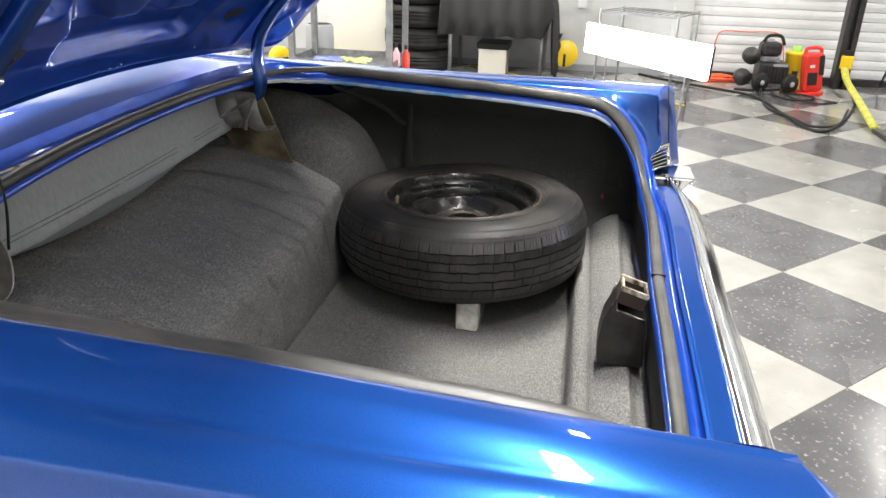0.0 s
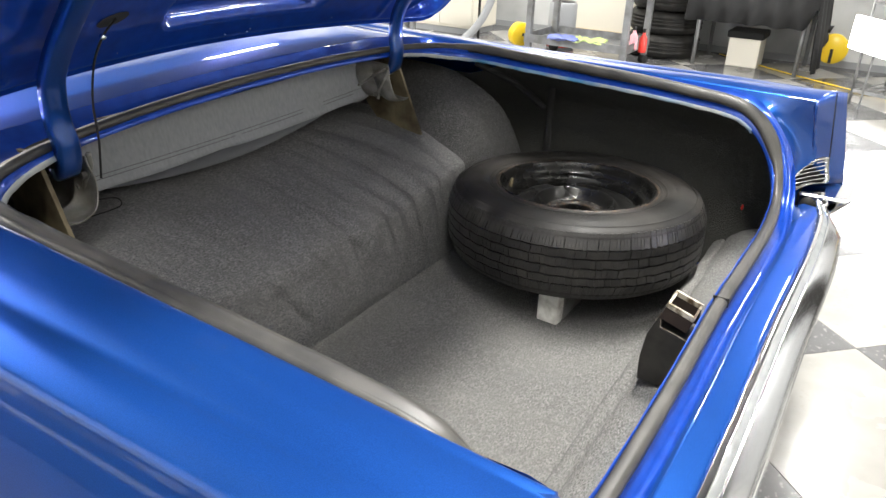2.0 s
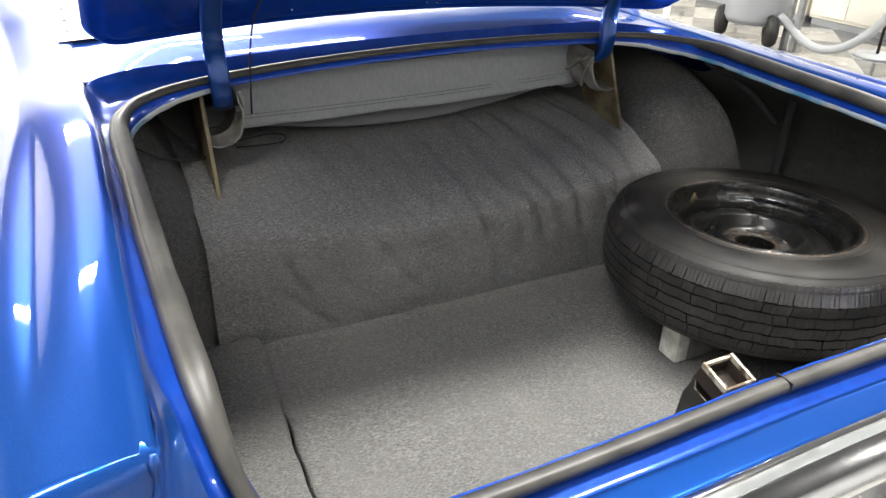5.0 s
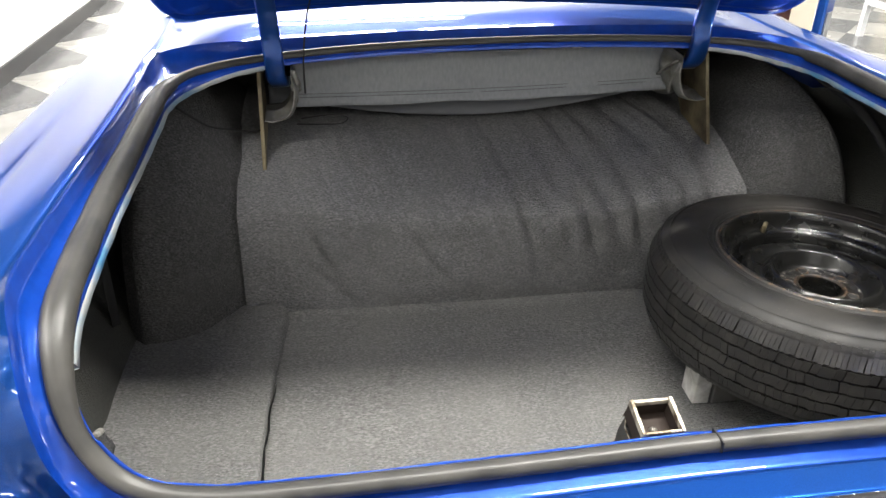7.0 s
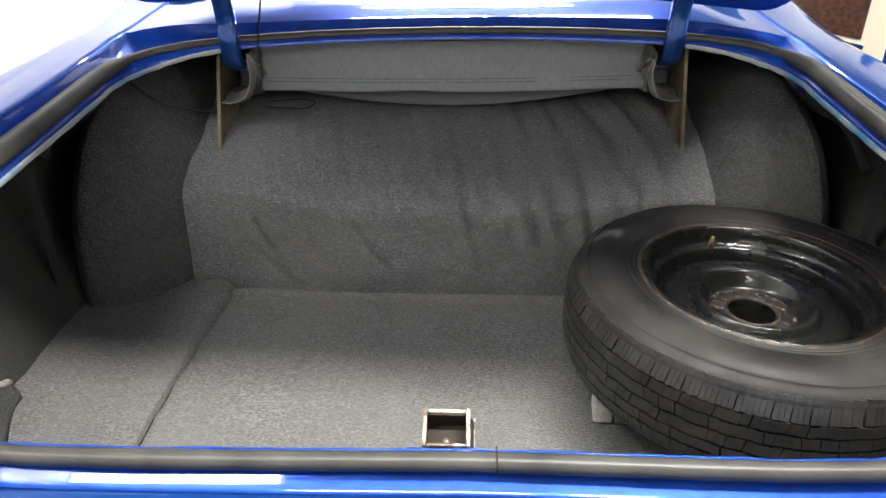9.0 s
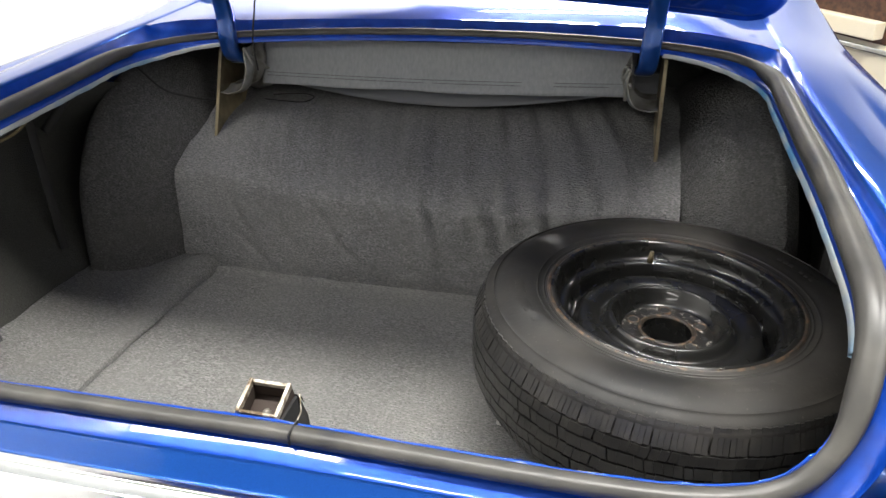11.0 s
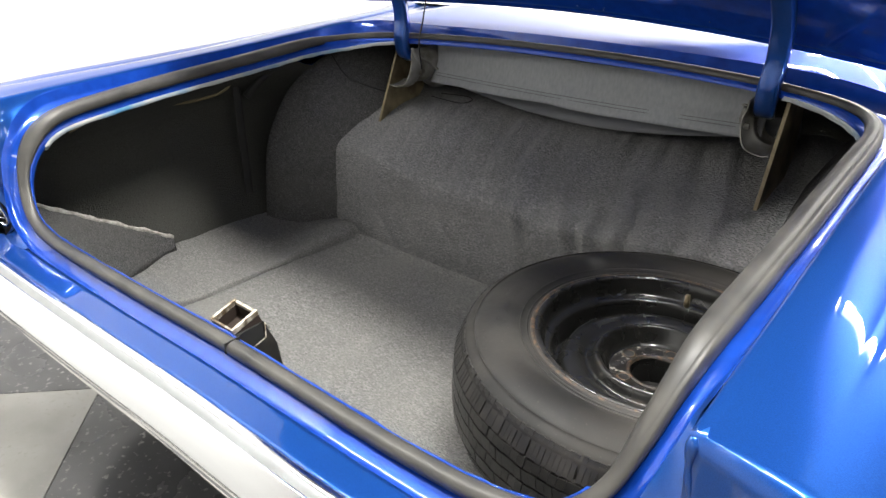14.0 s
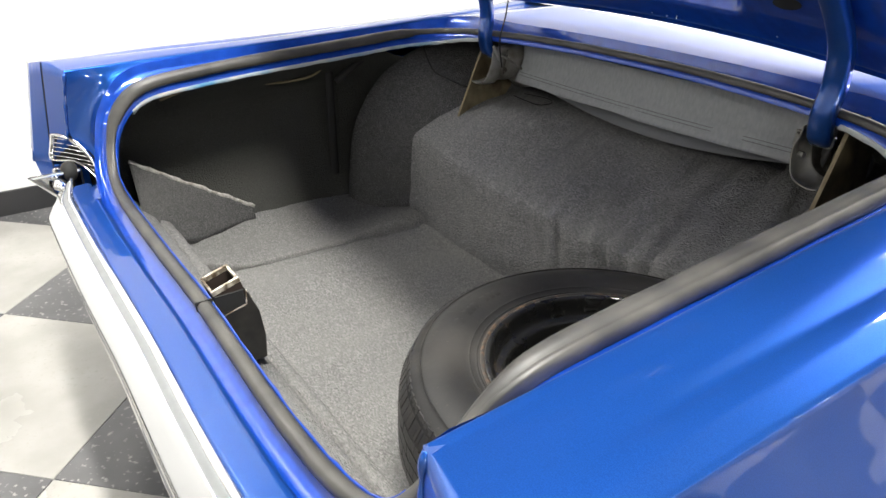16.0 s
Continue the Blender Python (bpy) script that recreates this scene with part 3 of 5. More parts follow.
rows = []
for v in vsn:
    rr = []
    for x in us:
        sx2, sv = squeeze(x, v)
        ins = rounded(sx2, sv)
        edge = smooth01(ins / 0.014)
        lip = 0.006 * smooth01(1 - abs(ins - 0.022) / 0.010)
        rr.append(lid_at(sx2, sv, 0.018 - 0.018 * edge + lip + relief(sx2, sv) * smooth01((ins - 0.03) / 0.02)))
    rows.append(rr)
part("inner_panel", grid(rows), PAINT_IN, lid, "dark blue pressed inner panel")
rows = []
for v in vsn[::3]:
    rr = []
    for x in us[::3]:
        sx2, sv = squeeze(x, v)
        ins = rounded(sx2, sv)
        rr.append(lid_at(sx2, sv, 0.018 + 0.030 * smooth01(ins / 0.05) ** 0.5))
    rows.append(rr)
part("outer_skin", grid(rows), PAINT, lid)
# slot with the rod's clip, and small fixings
for x, v, rx, rv, m in ((-0.352, 0.150, 0.030, 0.016, MATTE), (0.352, 0.150, 0.030, 0.016, MATTE)):
    bm = bmesh.new()
    ring = [bm.verts.new(lid_at(x + rx * math.cos(a) + rv * 0.7 * math.sin(a), v + rv * math.sin(a), -0.0015)) for a in (2 * math.pi * k / 20 for k in range(20))]
    bm.faces.new(ring)
    part("slot", bm, m, lid, smooth=False)
for x, v in ((-0.02, 0.040), (0.02, 0.038), (0.05, 0.044), (-0.30, 0.05), (0.30, 0.05), (0.045, 0.036)):
    bm = bmesh.new()
    bmesh.ops.create_uvsphere(bm, u_segments=8, v_segments=6, radius=0.0018, matrix=Matrix.Translation(lid_at(x, v, 0.0)))
    part("fixing", bm, CHROME, lid)

# ---- hinges ----
def arm(sx, lo=0.0, hi=1.0, grow=0.0):
    path = spline([(0.456, 1.000, 0.818), (0.461, 0.978, 0.822), (0.466, 0.958, 0.838), (0.468, 0.951, 0.875), (0.471, 0.958, 0.915), (0.473, 0.955, 0.955), (0.475, 0.943, 0.990), (0.477, 0.910, 1.035), (0.478, 0.86, 1.090), (0.478, 0.78, 1.175), (0.48, 0.66, 1.305), (0.48, 0.55, 1.425)], 6)
    path = path[int(lo * len(path)):int(hi * len(path))]
    rr = []
    w = 0.0195 + grow
    for i, p in enumerate(path):
        a, b = path[max(0, i - 1)], path[min(len(path) - 1, i + 1)]
        d = (b - a).normalized()
        n = Vector((0, d.z, -d.y))  # rearward side of the strap
        if n.y > 0:
            n = -n
        k = 0.010 + grow
        rr.append([Vector((sx * (p.x + dx), p.y, p.z)) + n * h for dx, h in ((-w, -k), (-w, k * 0.6), (-w + 0.005, k), (w - 0.005, k), (w, k * 0.6), (w, -k), (w - 0.005, -k), (w - 0.005, k * 0.2), (-w + 0.005, k * 0.2), (-w + 0.005, -k))])
    return grid([[q + Vector((0, 0, LEAN * q.x)) for q in r] for r in rr], closed_u=True)


def bracket(sx):
    """J-shaped hinge channel, ribbed along its bottom."""
    prof = [(p.x, p.y) for p in spline([(0.437, 0.846, 0), (0.438, 0.812, 0), (0.441, 0.790, 0), (0.450, 0.770, 0), (0.465, 0.759, 0), (0.480, 0.7555, 0), (0.497, 0.755, 0)], 4)]
    rr = []
    for i in range(73):
        u = i / 72
        y = 0.935 + 0.185 * u
        rib = 0.013 * abs(math.sin(u * math.pi * 3 + 0.35)) ** 0.7
        rr.append([lean((sx * (x - rib * smooth01((0.835 - z) / 0.03) * (1 - smooth01((x - 0.455) / 0.02))), y + (z - 0.755) * 0.25, z - 0.9 * rib * smooth01((0.80 - z) / 0.04) * (1 - 0.5 * smooth01((x - 0.48) / 0.015)) + 0.012 * u - 0.045 * smooth01((u - 0.45) / 0.55) * smooth01((0.84 - z) / 0.06))) for x, z in prof])
    return grid(rr)


for sx in (1, -1):
    hinge = new("trunk_hinge")
    hinge.parent = car
    hinge.location.x = -0.007
    hinge["label"] = "blue gooseneck hinge in a bare metal bracket"
    part("hinge_arm", arm(sx), PAINT, hinge, "blue painted strap")
    part("bare_tip", arm(sx, 0.05, 0.13, 0.0008), PRIMER, hinge, "pale bare metal at the strap's foot")
    part("hinge_channel", bracket(sx), ZINC, hinge, "bare zinc channel", thick=0.0025)
    outline = [(0.893, 0.655), (0.900, 0.655), (1.035, 0.675), (1.075, 0.72), (1.075, 0.865), (0.985, 0.865), (0.973, 0.84)]
    bm = prism(outline, 0, sx * 0.499, sx * 0.507)
    for v in bm.verts:
        v.co.z += LEAN * v.co.x
    part("hinge_plate", bm, BRASSY, hinge, "tarnished side plate", smooth=False, bevel=0.001)
    bm = tube([lean((sx * 0.428, 0.962, 0.835)), lean((sx * 0.424, 1.0, 0.812)), lean((sx * 0.424, 1.045, 0.782)), lean((sx * 0.426, 1.06, 0.762))], 0.0065, 8, flat=0.5)
    part("link", bm, ZINC, hinge, "bare steel link")
    for y, z in ((0.975, 0.80), (0.995, 0.775), (1.0, 0.82)):
        bm = bmesh.new()
        bmesh.ops.create_cone(bm, cap_ends=True, segments=6, radius1=0.007, radius2=0.006, depth=0.010, matrix=Matrix.Translation((sx * 0.434, y, z)) @ Matrix.Rotation(math.pi / 2, 4, "Y"))
        part("bolt", bm, ZINC, hinge, smooth=False)
    bm = tube(spline([(sx * 0.432, 0.955, 0.842), (sx * 0.425, 0.965, 0.815), (sx * 0.428, 0.98, 0.79), (sx * 0.43, 0.985, 0.765)], 5), 0.005, 6)
    part("spring_hook", bm, ZINC, hinge)

# torsion rod with its clip, from the lid's slot down to the left hinge
rod = tube(spline([tuple(lid_at(-0.350, 0.155, -0.004)), tuple(lid_at(-0.372, 0.125, -0.012)), (-0.395, 0.965, 0.98), (-0.408, 0.965, 0.92), (-0.415, 0.955, 0.86), (-0.416, 0.965, 0.79)], 6), 0.0020, 6)
part("prop_cable", rod, MATTE, car, "thin black cable")
bm = bmesh.new()
bmesh.ops.create_uvsphere(bm, u_segments=8, v_segments=6, radius=0.006, matrix=Matrix.Translation(lid_at(-0.372, 0.125, -0.012)))
part("cable_clip", bm, CHROME, car)

# cloth over the rear shelf's edge, its hem standing off a sagging second layer
rows = []
for i in range(91):
    x = -0.44 + 0.88 * i / 90
    rr = []
    for k in range(15):
        u = k / 14
        fold = 0.0035 * wave(x, u * 0.25, 0, 11, 1.0) + 0.0025 * wave(x * 0.5 + u * 0.2, u, 0, 9, 4.0)
        rr.append(Vector((x, 1.062 - 0.030 * u * u + fold * (0.3 + u), 0.862 - 0.112 * u - 0.008 * math.sin(math.pi * (x + 0.44) / 0.88) * u + 0.005 * wave(x, 0, 3, 6) * u * u + LEAN * x)))
    rows.append(rr)
part("shelf_cloth", grid(rows), CLOTH, car, "grey cloth hanging from the rear shelf", thick=0.0025)
rows = []
for i in range(91):
    x = -0.50 + 1.00 * i / 90
    drop = 0.050 * max(0.0, math.cos(x / 0.44 * math.pi / 2)) if abs(x) < 0.44 else 0.0
    rows.append([Vector((x, 1.078 + 0.012 * math.sin(math.pi * u) + 0.004 * wave(x * 0.6 + 0.3 * u, u, 0, 8, 2.0), 0.79 - (0.045 + drop) * u + LEAN * x)) for u in (0, 0.15, 0.3, 0.45, 0.6, 0.75, 0.9, 1.0)])
part("shelf_lining", grid(rows), LINING, car, "sagging darker grey lining", thick=0.002)
part("shelf_edge", boxes(((-0.45, 1.05, 0.855), (0.45, 1.10, 0.866))), CREAM, car, smooth=False, bevel=0.002)
for z, y in ((0.775, 1.0425), (0.768, 1.0400)):
    bm = tube([Vector((-0.43 + 0.86 * i / 40, y - 0.0025, z - 0.006 * math.sin(math.pi * i / 40) + LEAN * (-0.43 + 0.86 * i / 40))) for i in range(41)], 0.0007, 5)
    part("stitching", bm, THREAD, car)
# inner roof of the trunk between the opening and the shelf
rows = []
for i in range(31):
    x = -0.80 + 1.6 * i / 30
    f = smooth01((abs(x) - 0.45) / 0.3)
    rows.append([lean((x, 1.012 - 0.10 * f, 0.862 - 0.045 * f)), lean((x, 1.045 - 0.08 * f, 0.868 - 0.045 * f)), lean((x, 1.12, 0.872 - 0.04 * f)), lean((x, 1.30, 0.872 - 0.04 * f))])
part("shelf_underside", grid(rows), FELT, car)
part("front_bulkhead", boxes(((-0.84, 1.30, 0.30), (0.84, 1.32, 0.845))), FELT, car, smooth=False)

# inner side walls of the trunk
for sx in (1, -1):
    rows = []
    for i in range(25):
        y = 0.0 + 1.30 * i / 24
        rr = []
        for k in range(13):
            u = k / 12
            z = 0.36 + 0.46 * u
            x = 0.775 + 0.085 * smooth01(u * 1.8) - 0.155 * smooth01((u - 0.72) / 0.28) * smooth01((y - 0.13) / 0.12)
            rr.append(lean((sx * (x + 0.004 * wave(y, z, 0, 5)), y, z + (min(y, 0.75) - 0.4) * 0.05 * u - 0.05 * u * smooth01((y - 0.72) / 0.15))))
        rows.append(rr)
    part("side_lining", grid(rows), FELT, car, "black felt side lining")
    # upright strap ahead of the wheel arch and a diagonal brace behind it
    bm = grid([[Vector((sx * (0.80 + dx), 0.655 + dy, z)) for dx, dy in ((0, -0.012), (-0.012, 0), (0, 0.012))] for z in (0.44, 0.55, 0.66, 0.76, 0.83)])
    part("inner_strut", bm, MATTE, car)
    bm = tube(spline([(sx * 0.77, 0.66, 0.72), (sx * 0.75, 0.74, 0.78), (sx * 0.70, 0.85, 0.835)], 5), 0.010, 6)
    part("brace", bm, MATTE, car)
# back wall of the trunk under the sill
rows = []
low = [p for p in SEAL if p.y < 0.20]
for p in [Vector((-q.x, q.y, q.z)) for q in reversed(low[1:])] + low:
    f = smooth01((abs(p.x) - 0.55) / 0.13)
    rows.append([lean((p.x * (1 - 0.01 * f), p.y + 0.016 * (1 - f), p.z - 0.024)), lean((p.x * (1 + 0.20 * f), p.y * (1 - 0.5 * f) + 0.014 * (1 - f), p.z - 0.06)), lean((p.x * (1 + 0.24 * f), p.y * 0.4 + 0.008, 0.53 - 0.02 * f)), lean((p.x * (1 + 0.24 * f), p.y * 0.4, 0.36))])
part("rear_lining", grid(rows), FELT, car)
# underbody closing the car below
part("underbody", boxes(((-0.84, 0.20, 0.28), (0.84, 5.05, 0.345))), MATTE, car, smooth=False)
for sx in (1, -1):
    bm = lathe([(0.10, -0.09), (0.24, -0.09), (0.30, -0.08), (0.318, -0.05), (0.32, 0.0), (0.318, 0.05), (0.30, 0.08), (0.10, 0.09)], 40)
    bm.transform(Matrix.Translation((sx * 0.74, 1.05, 0.315)) @ Matrix.Rotation(math.pi / 2, 4, "Y"))
    part("road_wheel", bm, TYRE, car)

# loose wiring
part("wire", tube(spline([(-0.722, 0.17, 0.755), (-0.765, 0.30, 0.770), (-0.79, 0.42, 0.745), (-0.79, 0.52, 0.735), (-0.77, 0.60, 0.75), (-0.76, 0.64, 0.80)], 6), 0.0035, 6), WIRE, car, "tan wire along the side")
part("wire", tube(spline([(-0.69, 0.90, 0.80), (-0.62, 0.885, 0.755), (-0.575, 0.905, 0.735), (-0.53, 0.945, 0.715), (-0.512, 0.985, 0.705)], 6), 0.0022, 6), MATTE, car)
part("wire", tube(spline([(-0.44, 1.03, 0.700), (-0.39, 1.03, 0.698), (-0.34, 1.035, 0.697), (-0.325, 1.065, 0.701), (-0.36, 1.08, 0.703), (-0.43, 1.06, 0.703)], 6), 0.0013, 6), MATTE, car)
bm = bmesh.new()
bmesh.ops.create_uvsphere(bm, u_segments=8, v_segments=6, radius=0.006, matrix=Matrix.Translation((0.765, 0.09, 0.56)) @ Matrix.Diagonal((0.5, 0.6, 1.4, 1)))
part("lamp_lens", bm, mat("red_lens", (0.45, 0.02, 0.015), 0.3), car, "small red lens")

# lock striker post
latch = new("lock_striker")
latch.parent = car
latch.location.x = -0.007
latch["label"] = "black post with a worn metal striker box"
outline = [(0.100, 0.485), (0.102, 0.53), (0.096, 0.580), (0.083, 0.612), (0.076, 0.630), (0.0745, 0.600), (0.022, 0.586), (0.016, 0.56), (0.016, 0.485)]
part("post", prism(outline, 0, -0.0125, 0.0465), BLACK, latch, "black painted post", smooth=False, bevel=0.003)
for x in (-0.0130, 0.0470):
    part("worn_edge", tube([Vector((x, 0.0215, 0.5870)), Vector((x, 0.050, 0.5955)), Vector((x, 0.0745, 0.6015)), Vector((x, 0.0765, 0.6290)), Vector((x, 0.084, 0.6115))], 0.0011, 6), CREAM, latch, "bare worn edge")
# very dark brown for the inside of the striker box
SOCKET_BROWN = mat("dark_brown_socket", (0.022, 0.013, 0.009), 0.8)
TILT_BOX = Matrix.Translation((0.0125, 0.047, 0.633)) @ Matrix.Rotation(math.radians(17), 4, "X")
bm = bmesh.new()
for lo, hi in (((-0.0285, -0.0245, 0.002), (-0.0235, 0.0265, 0.012)), ((0.0235, -0.0245, 0.002), (0.0285, 0.0265, 0.012)), ((-0.0235, -0.0245, 0.002), (0.0235, -0.0200, 0.011)), ((-0.0235, 0.0215, 0.002), (0.0235, 0.0265, 0.010))):
    box(bm, lo, hi, TILT_BOX)
part("striker", bm, CREAM, latch, "worn cream striker frame", smooth=False, bevel=0.0012)
bm = bmesh.new()
for lo, hi in (((-0.0280, -0.0240, -0.022), (-0.0240, 0.0255, 0.0018)), ((0.0240, -0.0240, -0.022), (0.0280, 0.0255, 0.0018)), ((-0.0240, -0.0240, -0.022), (0.0240, -0.0205, 0.0018)), ((-0.0240, 0.0220, -0.022), (0.0240, 0.0255, 0.0018)), ((-0.0240, -0.0205, -0.022), (0.0240, 0.0220, -0.018))):
    box(bm, lo, hi, TILT_BOX)
part("socket", bm, SOCKET_BROWN, latch, "dark brown striker socket", smooth=False)
bm = bmesh.new()
bmesh.ops.create_uvsphere(bm, u_segments=8, v_segments=6, radius=0.006, matrix=TILT_BOX @ Matrix.Translation((0.0, -0.004, -0.018)))
part("pin", bm, ZINC, latch)
part("slot", boxes(((0.0415, 0.024, 0.596), (0.0455, 0.072, 0.6285))), MATTE, latch, smooth=False)

# forward half of the car, ahead of the folded top
def flank(sx, y0, y1):
    rr = []
    for i in range(25):
        y = y0 + (y1 - y0) * i / 24
        nose = smooth01((y - 4.55) / 0.6)
        w, z = 0.943 - 0.07 * nose, 0.945 + 0.015 * smooth01((y - 2.1) / 1.2) - 0.06 * nose
        arch = 0.30 * math.sqrt(max(0.0, 1 - ((y - 4.05) / 0.38) ** 2)) if abs(y - 4.05) < 0.38 else 0.0
        rr.append([lean((sx * x, y, h)) for x, h in spline_2d(((w - 0.21, z - 0.004), (w - 0.16, z + 0.006), (w - 0.10, z + 0.004), (w - 0.04, z - 0.02), (w - 0.012, z - 0.08), (w, z - 0.22), (w - 0.006, max(z - 0.38, 0.33 + arch)), (w - 0.04, max(z - 0.62, 0.30 + arch))))])
    return grid(rr)


def spline_2d(pts):
    return [(p.x, p.y) for p in spline([(a, b, 0) for a, b in pts], 3)]


part("front_fender", flank(1, 2.97, 5.15), PAINT, car)
part("front_fender", flank(-1, 2.10, 5.15), PAINT, car)
rr = []
for i in range(25):
    y = 2.98 + 2.17 * i / 24
    nose = smooth01((y - 4.55) / 0.6)
    rr.append([lean((x * (1 - 0.09 * nose), y, 0.958 - 0.06 * nose + 0.030 * (1 - (x / 0.735) ** 2))) for x in [-0.735 + 1.47 * k / 20 for k in range(21)]])
part("hood", grid(rr), PAINT, car, "long blue hood")
part("front_panel", grid([[lean((x, 5.15 + 0.02 * (1 - (x / 0.87) ** 2) - 0.04 * u, 0.91 - 0.56 * u)) for u in (0, 0.25, 0.5, 0.75, 1)] for x in [-0.87 + 1.74 * k / 12 for k in range(13)]]), PAINT, car)
part("front_bumper", tube([Vector((-0.93 + 1.86 * k / 20, 5.19 + 0.05 * (1 - ((k - 10) / 10) ** 2), 0.46)) for k in range(21)], 0.05, 10, flat=1.3), CHROME, car)
part("dashboard", boxes(((-0.72, 2.86, 0.55), (0.72, 2.98, 0.93))), BLACK, car, smooth=False, bevel=0.03)
part("sill", boxes(((0.80, 1.95, 0.30), (0.90, 3.0, 0.42))), PAINT, car, smooth=False, bevel=0.02)
part("bench_seat", boxes(((-0.68, 2.10, 0.36), (0.68, 2.24, 0.86)), ((-0.68, 2.241, 0.36), (0.68, 2.66, 0.58))), VINYL, car, smooth=False, bevel=0.04)
for sx in (1, -1):
    bm = lathe([(0.10, -0.09), (0.24, -0.09), (0.30, -0.08), (0.318, -0.05), (0.32, 0.0), (0.318, 0.05), (0.30, 0.08), (0.10, 0.09)], 40)
    bm.transform(Matrix.Translation((sx * 0.76, 4.05, 0.318)) @ Matrix.Rotation(math.pi / 2, 4, "Y"))
    part("road_wheel", bm, TYRE, car)

# open passenger-side door, hinged ahead
DOOR = Matrix.Translation((0.89, 2.95, 0)) @ Matrix.Rotation(math.radians(-52), 4, "Z")
door = new("car_door")
door.parent = car
door["label"] = "open blue door with a brown and cream lining"
CREAMV = mat("cream_trim", (0.70, 0.63, 0.48), 0.5)
BROWN = mat("brown_woodgrain", (0.075, 0.032, 0.018), 0.35)
vary(BROWN, (0.09, 0.04, 0.022), (0.035, 0.014, 0.009), 60, 6, stretch=(0.06, 1, 1))
m = DOOR
bm = bmesh.new()
box(bm, (0.02, 0.0, 0.36), (1.10, 0.12, 0.90), m @ Matrix.Rotation(math.radians(0), 4, "Z"))
part("door_shell", bm, PAINT, door, smooth=False, bevel=0.02)
for nm, lo, hi, mm in (("lining", (0.05, -0.012, 0.40), (1.07, 0.0, 0.89), CREAMV), ("wood_panel", (0.10, -0.020, 0.60), (0.98, -0.012, 0.87), BROWN), ("bright_strip", (0.08, -0.024, 0.565), (1.0, -0.012, 0.585), CHROME), ("armrest", (0.30, -0.075, 0.62), (0.72, -0.02, 0.68), CREAMV)):
    bm = bmesh.new()
    box(bm, lo, hi, m)
    part(nm, bm, mm, door, smooth=False, bevel=0.004)
bm = bmesh.new()
box(bm, (1.10, 0.03, 0.62), (1.108, 0.08, 0.72), m)
part("latch_plate", bm, BRUSHED, door, smooth=False, bevel=0.003)
bm = bmesh.new()
box(bm, (1.06, 0.03, 0.90), (1.10, 0.09, 1.16), m)
part("vent_frame", bm, PAINT, door, smooth=False, bevel=0.01)

# ---- trunk carpet ----
trunk_carpet = thing("trunk_carpet", "charcoal carpet lining, creased over the raised shelf", "carpet")



def ragged(t, seed):
    return 0.004 * math.sin(23 * t + seed) + 0.003 * math.sin(61 * t + 2 * seed)


def seam(y):
    """Where the cut edge between the floor mat and the side mat runs."""
    return -0.518 + 0.020 * smooth01((y - 0.2) / 0.40) + 0.4 * ragged(y, 1.0)


rows = []
for i in range(103):
    rr = []
    for k in range(97):
        y = 0.150 + 0.610 * k / 96
        start = seam(y) + 0.0075 - 0.007 * smooth01((y - 0.50) / 0.15) + 0.003 * wave(0, y, 3, 40)
        x = start + (0.76 - start) * max(0.0, (i - 2) / 100) + (0.0025 if i == 2 else 0.0008 if i == 1 else 0.0)
        z = (-0.014 if i == 0 else -0.004 if i == 1 else 0.0) * (1 - smooth01((y - 0.50) / 0.15))
        z += 0.364 + 0.0025 * wave(x, y, 0, 9) + 0.005 * wave(x, y, 4, 2.5)
        z += 0.010 * smooth01((y - 0.735) / 0.03)
        rr.append((x, y, z))
    rows.append(rr)
part("floor_mat", grid(rows), CARPET, trunk_carpet, "grey carpet floor mat", thick=0.0)


KICK = [(0.160, 0.361), (0.154, 0.366), (0.151, 0.385), (0.148, 0.420), (0.144, 0.442), (0.138, 0.450), (0.131, 0.4525), (0.122, 0.455), (0.117, 0.453), (0.1145, 0.447), (0.111, 0.455), (0.104, 0.463), (0.08, 0.474), (0.055, 0.482), (0.043, 0.484), (0.038, 0.481), (0.033, 0.470), (0.024, 0.464), (0.004, 0.462), (-0.02, 0.47)]


# side mat on the left, laid loose over the floor: its cut edge stands off, curls at the rear and climbs to a step at the wheel arch
rows = []
for i in range(111):
    y = 0.160 + 0.620 * i / 110
    cut = seam(y) - 0.030 * smooth01((0.235 - y) / 0.06)
    curl = smooth01((0.30 - y) / 0.12)
    step = smooth01((y - 0.50) / 0.25)
    soft = 0.030 * step
    lift = 0.371 + 0.003 * wave(0, y, 8, 14) + 0.012 * curl + 0.020 * step
    rr = [(cut + 0.004 + soft * 1.3, y, 0.356), (cut + 0.003 + soft, y, lift - 0.016 - 0.030 * step), (cut + 0.003 + soft * 0.8, y, lift - 0.0095 - 0.012 * step), (cut + 0.0015 + soft * 0.5, y, lift - 0.005), (cut - 0.001 + soft * 0.2, y, lift - 0.0012)]
    for k in range(31):
        u = k / 30
        x = cut - 0.004 + (-0.805 - cut) * u
        rr.append((x, y, lift - 0.004 * smooth01(u / 0.35) * (1 - step) - 0.020 * step * smooth01(u / 0.5) + 0.018 * smooth01((u - 0.4) / 0.6) * (1 - step) + 0.003 * wave(x, y, 7, 6) + 0.0015 * wave(x, y, 7, 25)))
    rows.append(rr)
part("side_mat", grid(rows), CARPET, trunk_carpet, "loose carpet piece with a cut edge", thick=0.0)
# the same on the right, under the spare wheel
rows = []
for i in range(31):
    y = 0.17 + 0.58 * i / 30
    rows.append([(0.72 + 0.10 * u, y, 0.366 + 0.05 * smooth01(u) + 0.003 * wave(u, y, 2, 5)) for u in (0, 0.15, 0.35, 0.6, 0.8, 1)])
part("side_mat", grid(rows), CARPET, trunk_carpet)

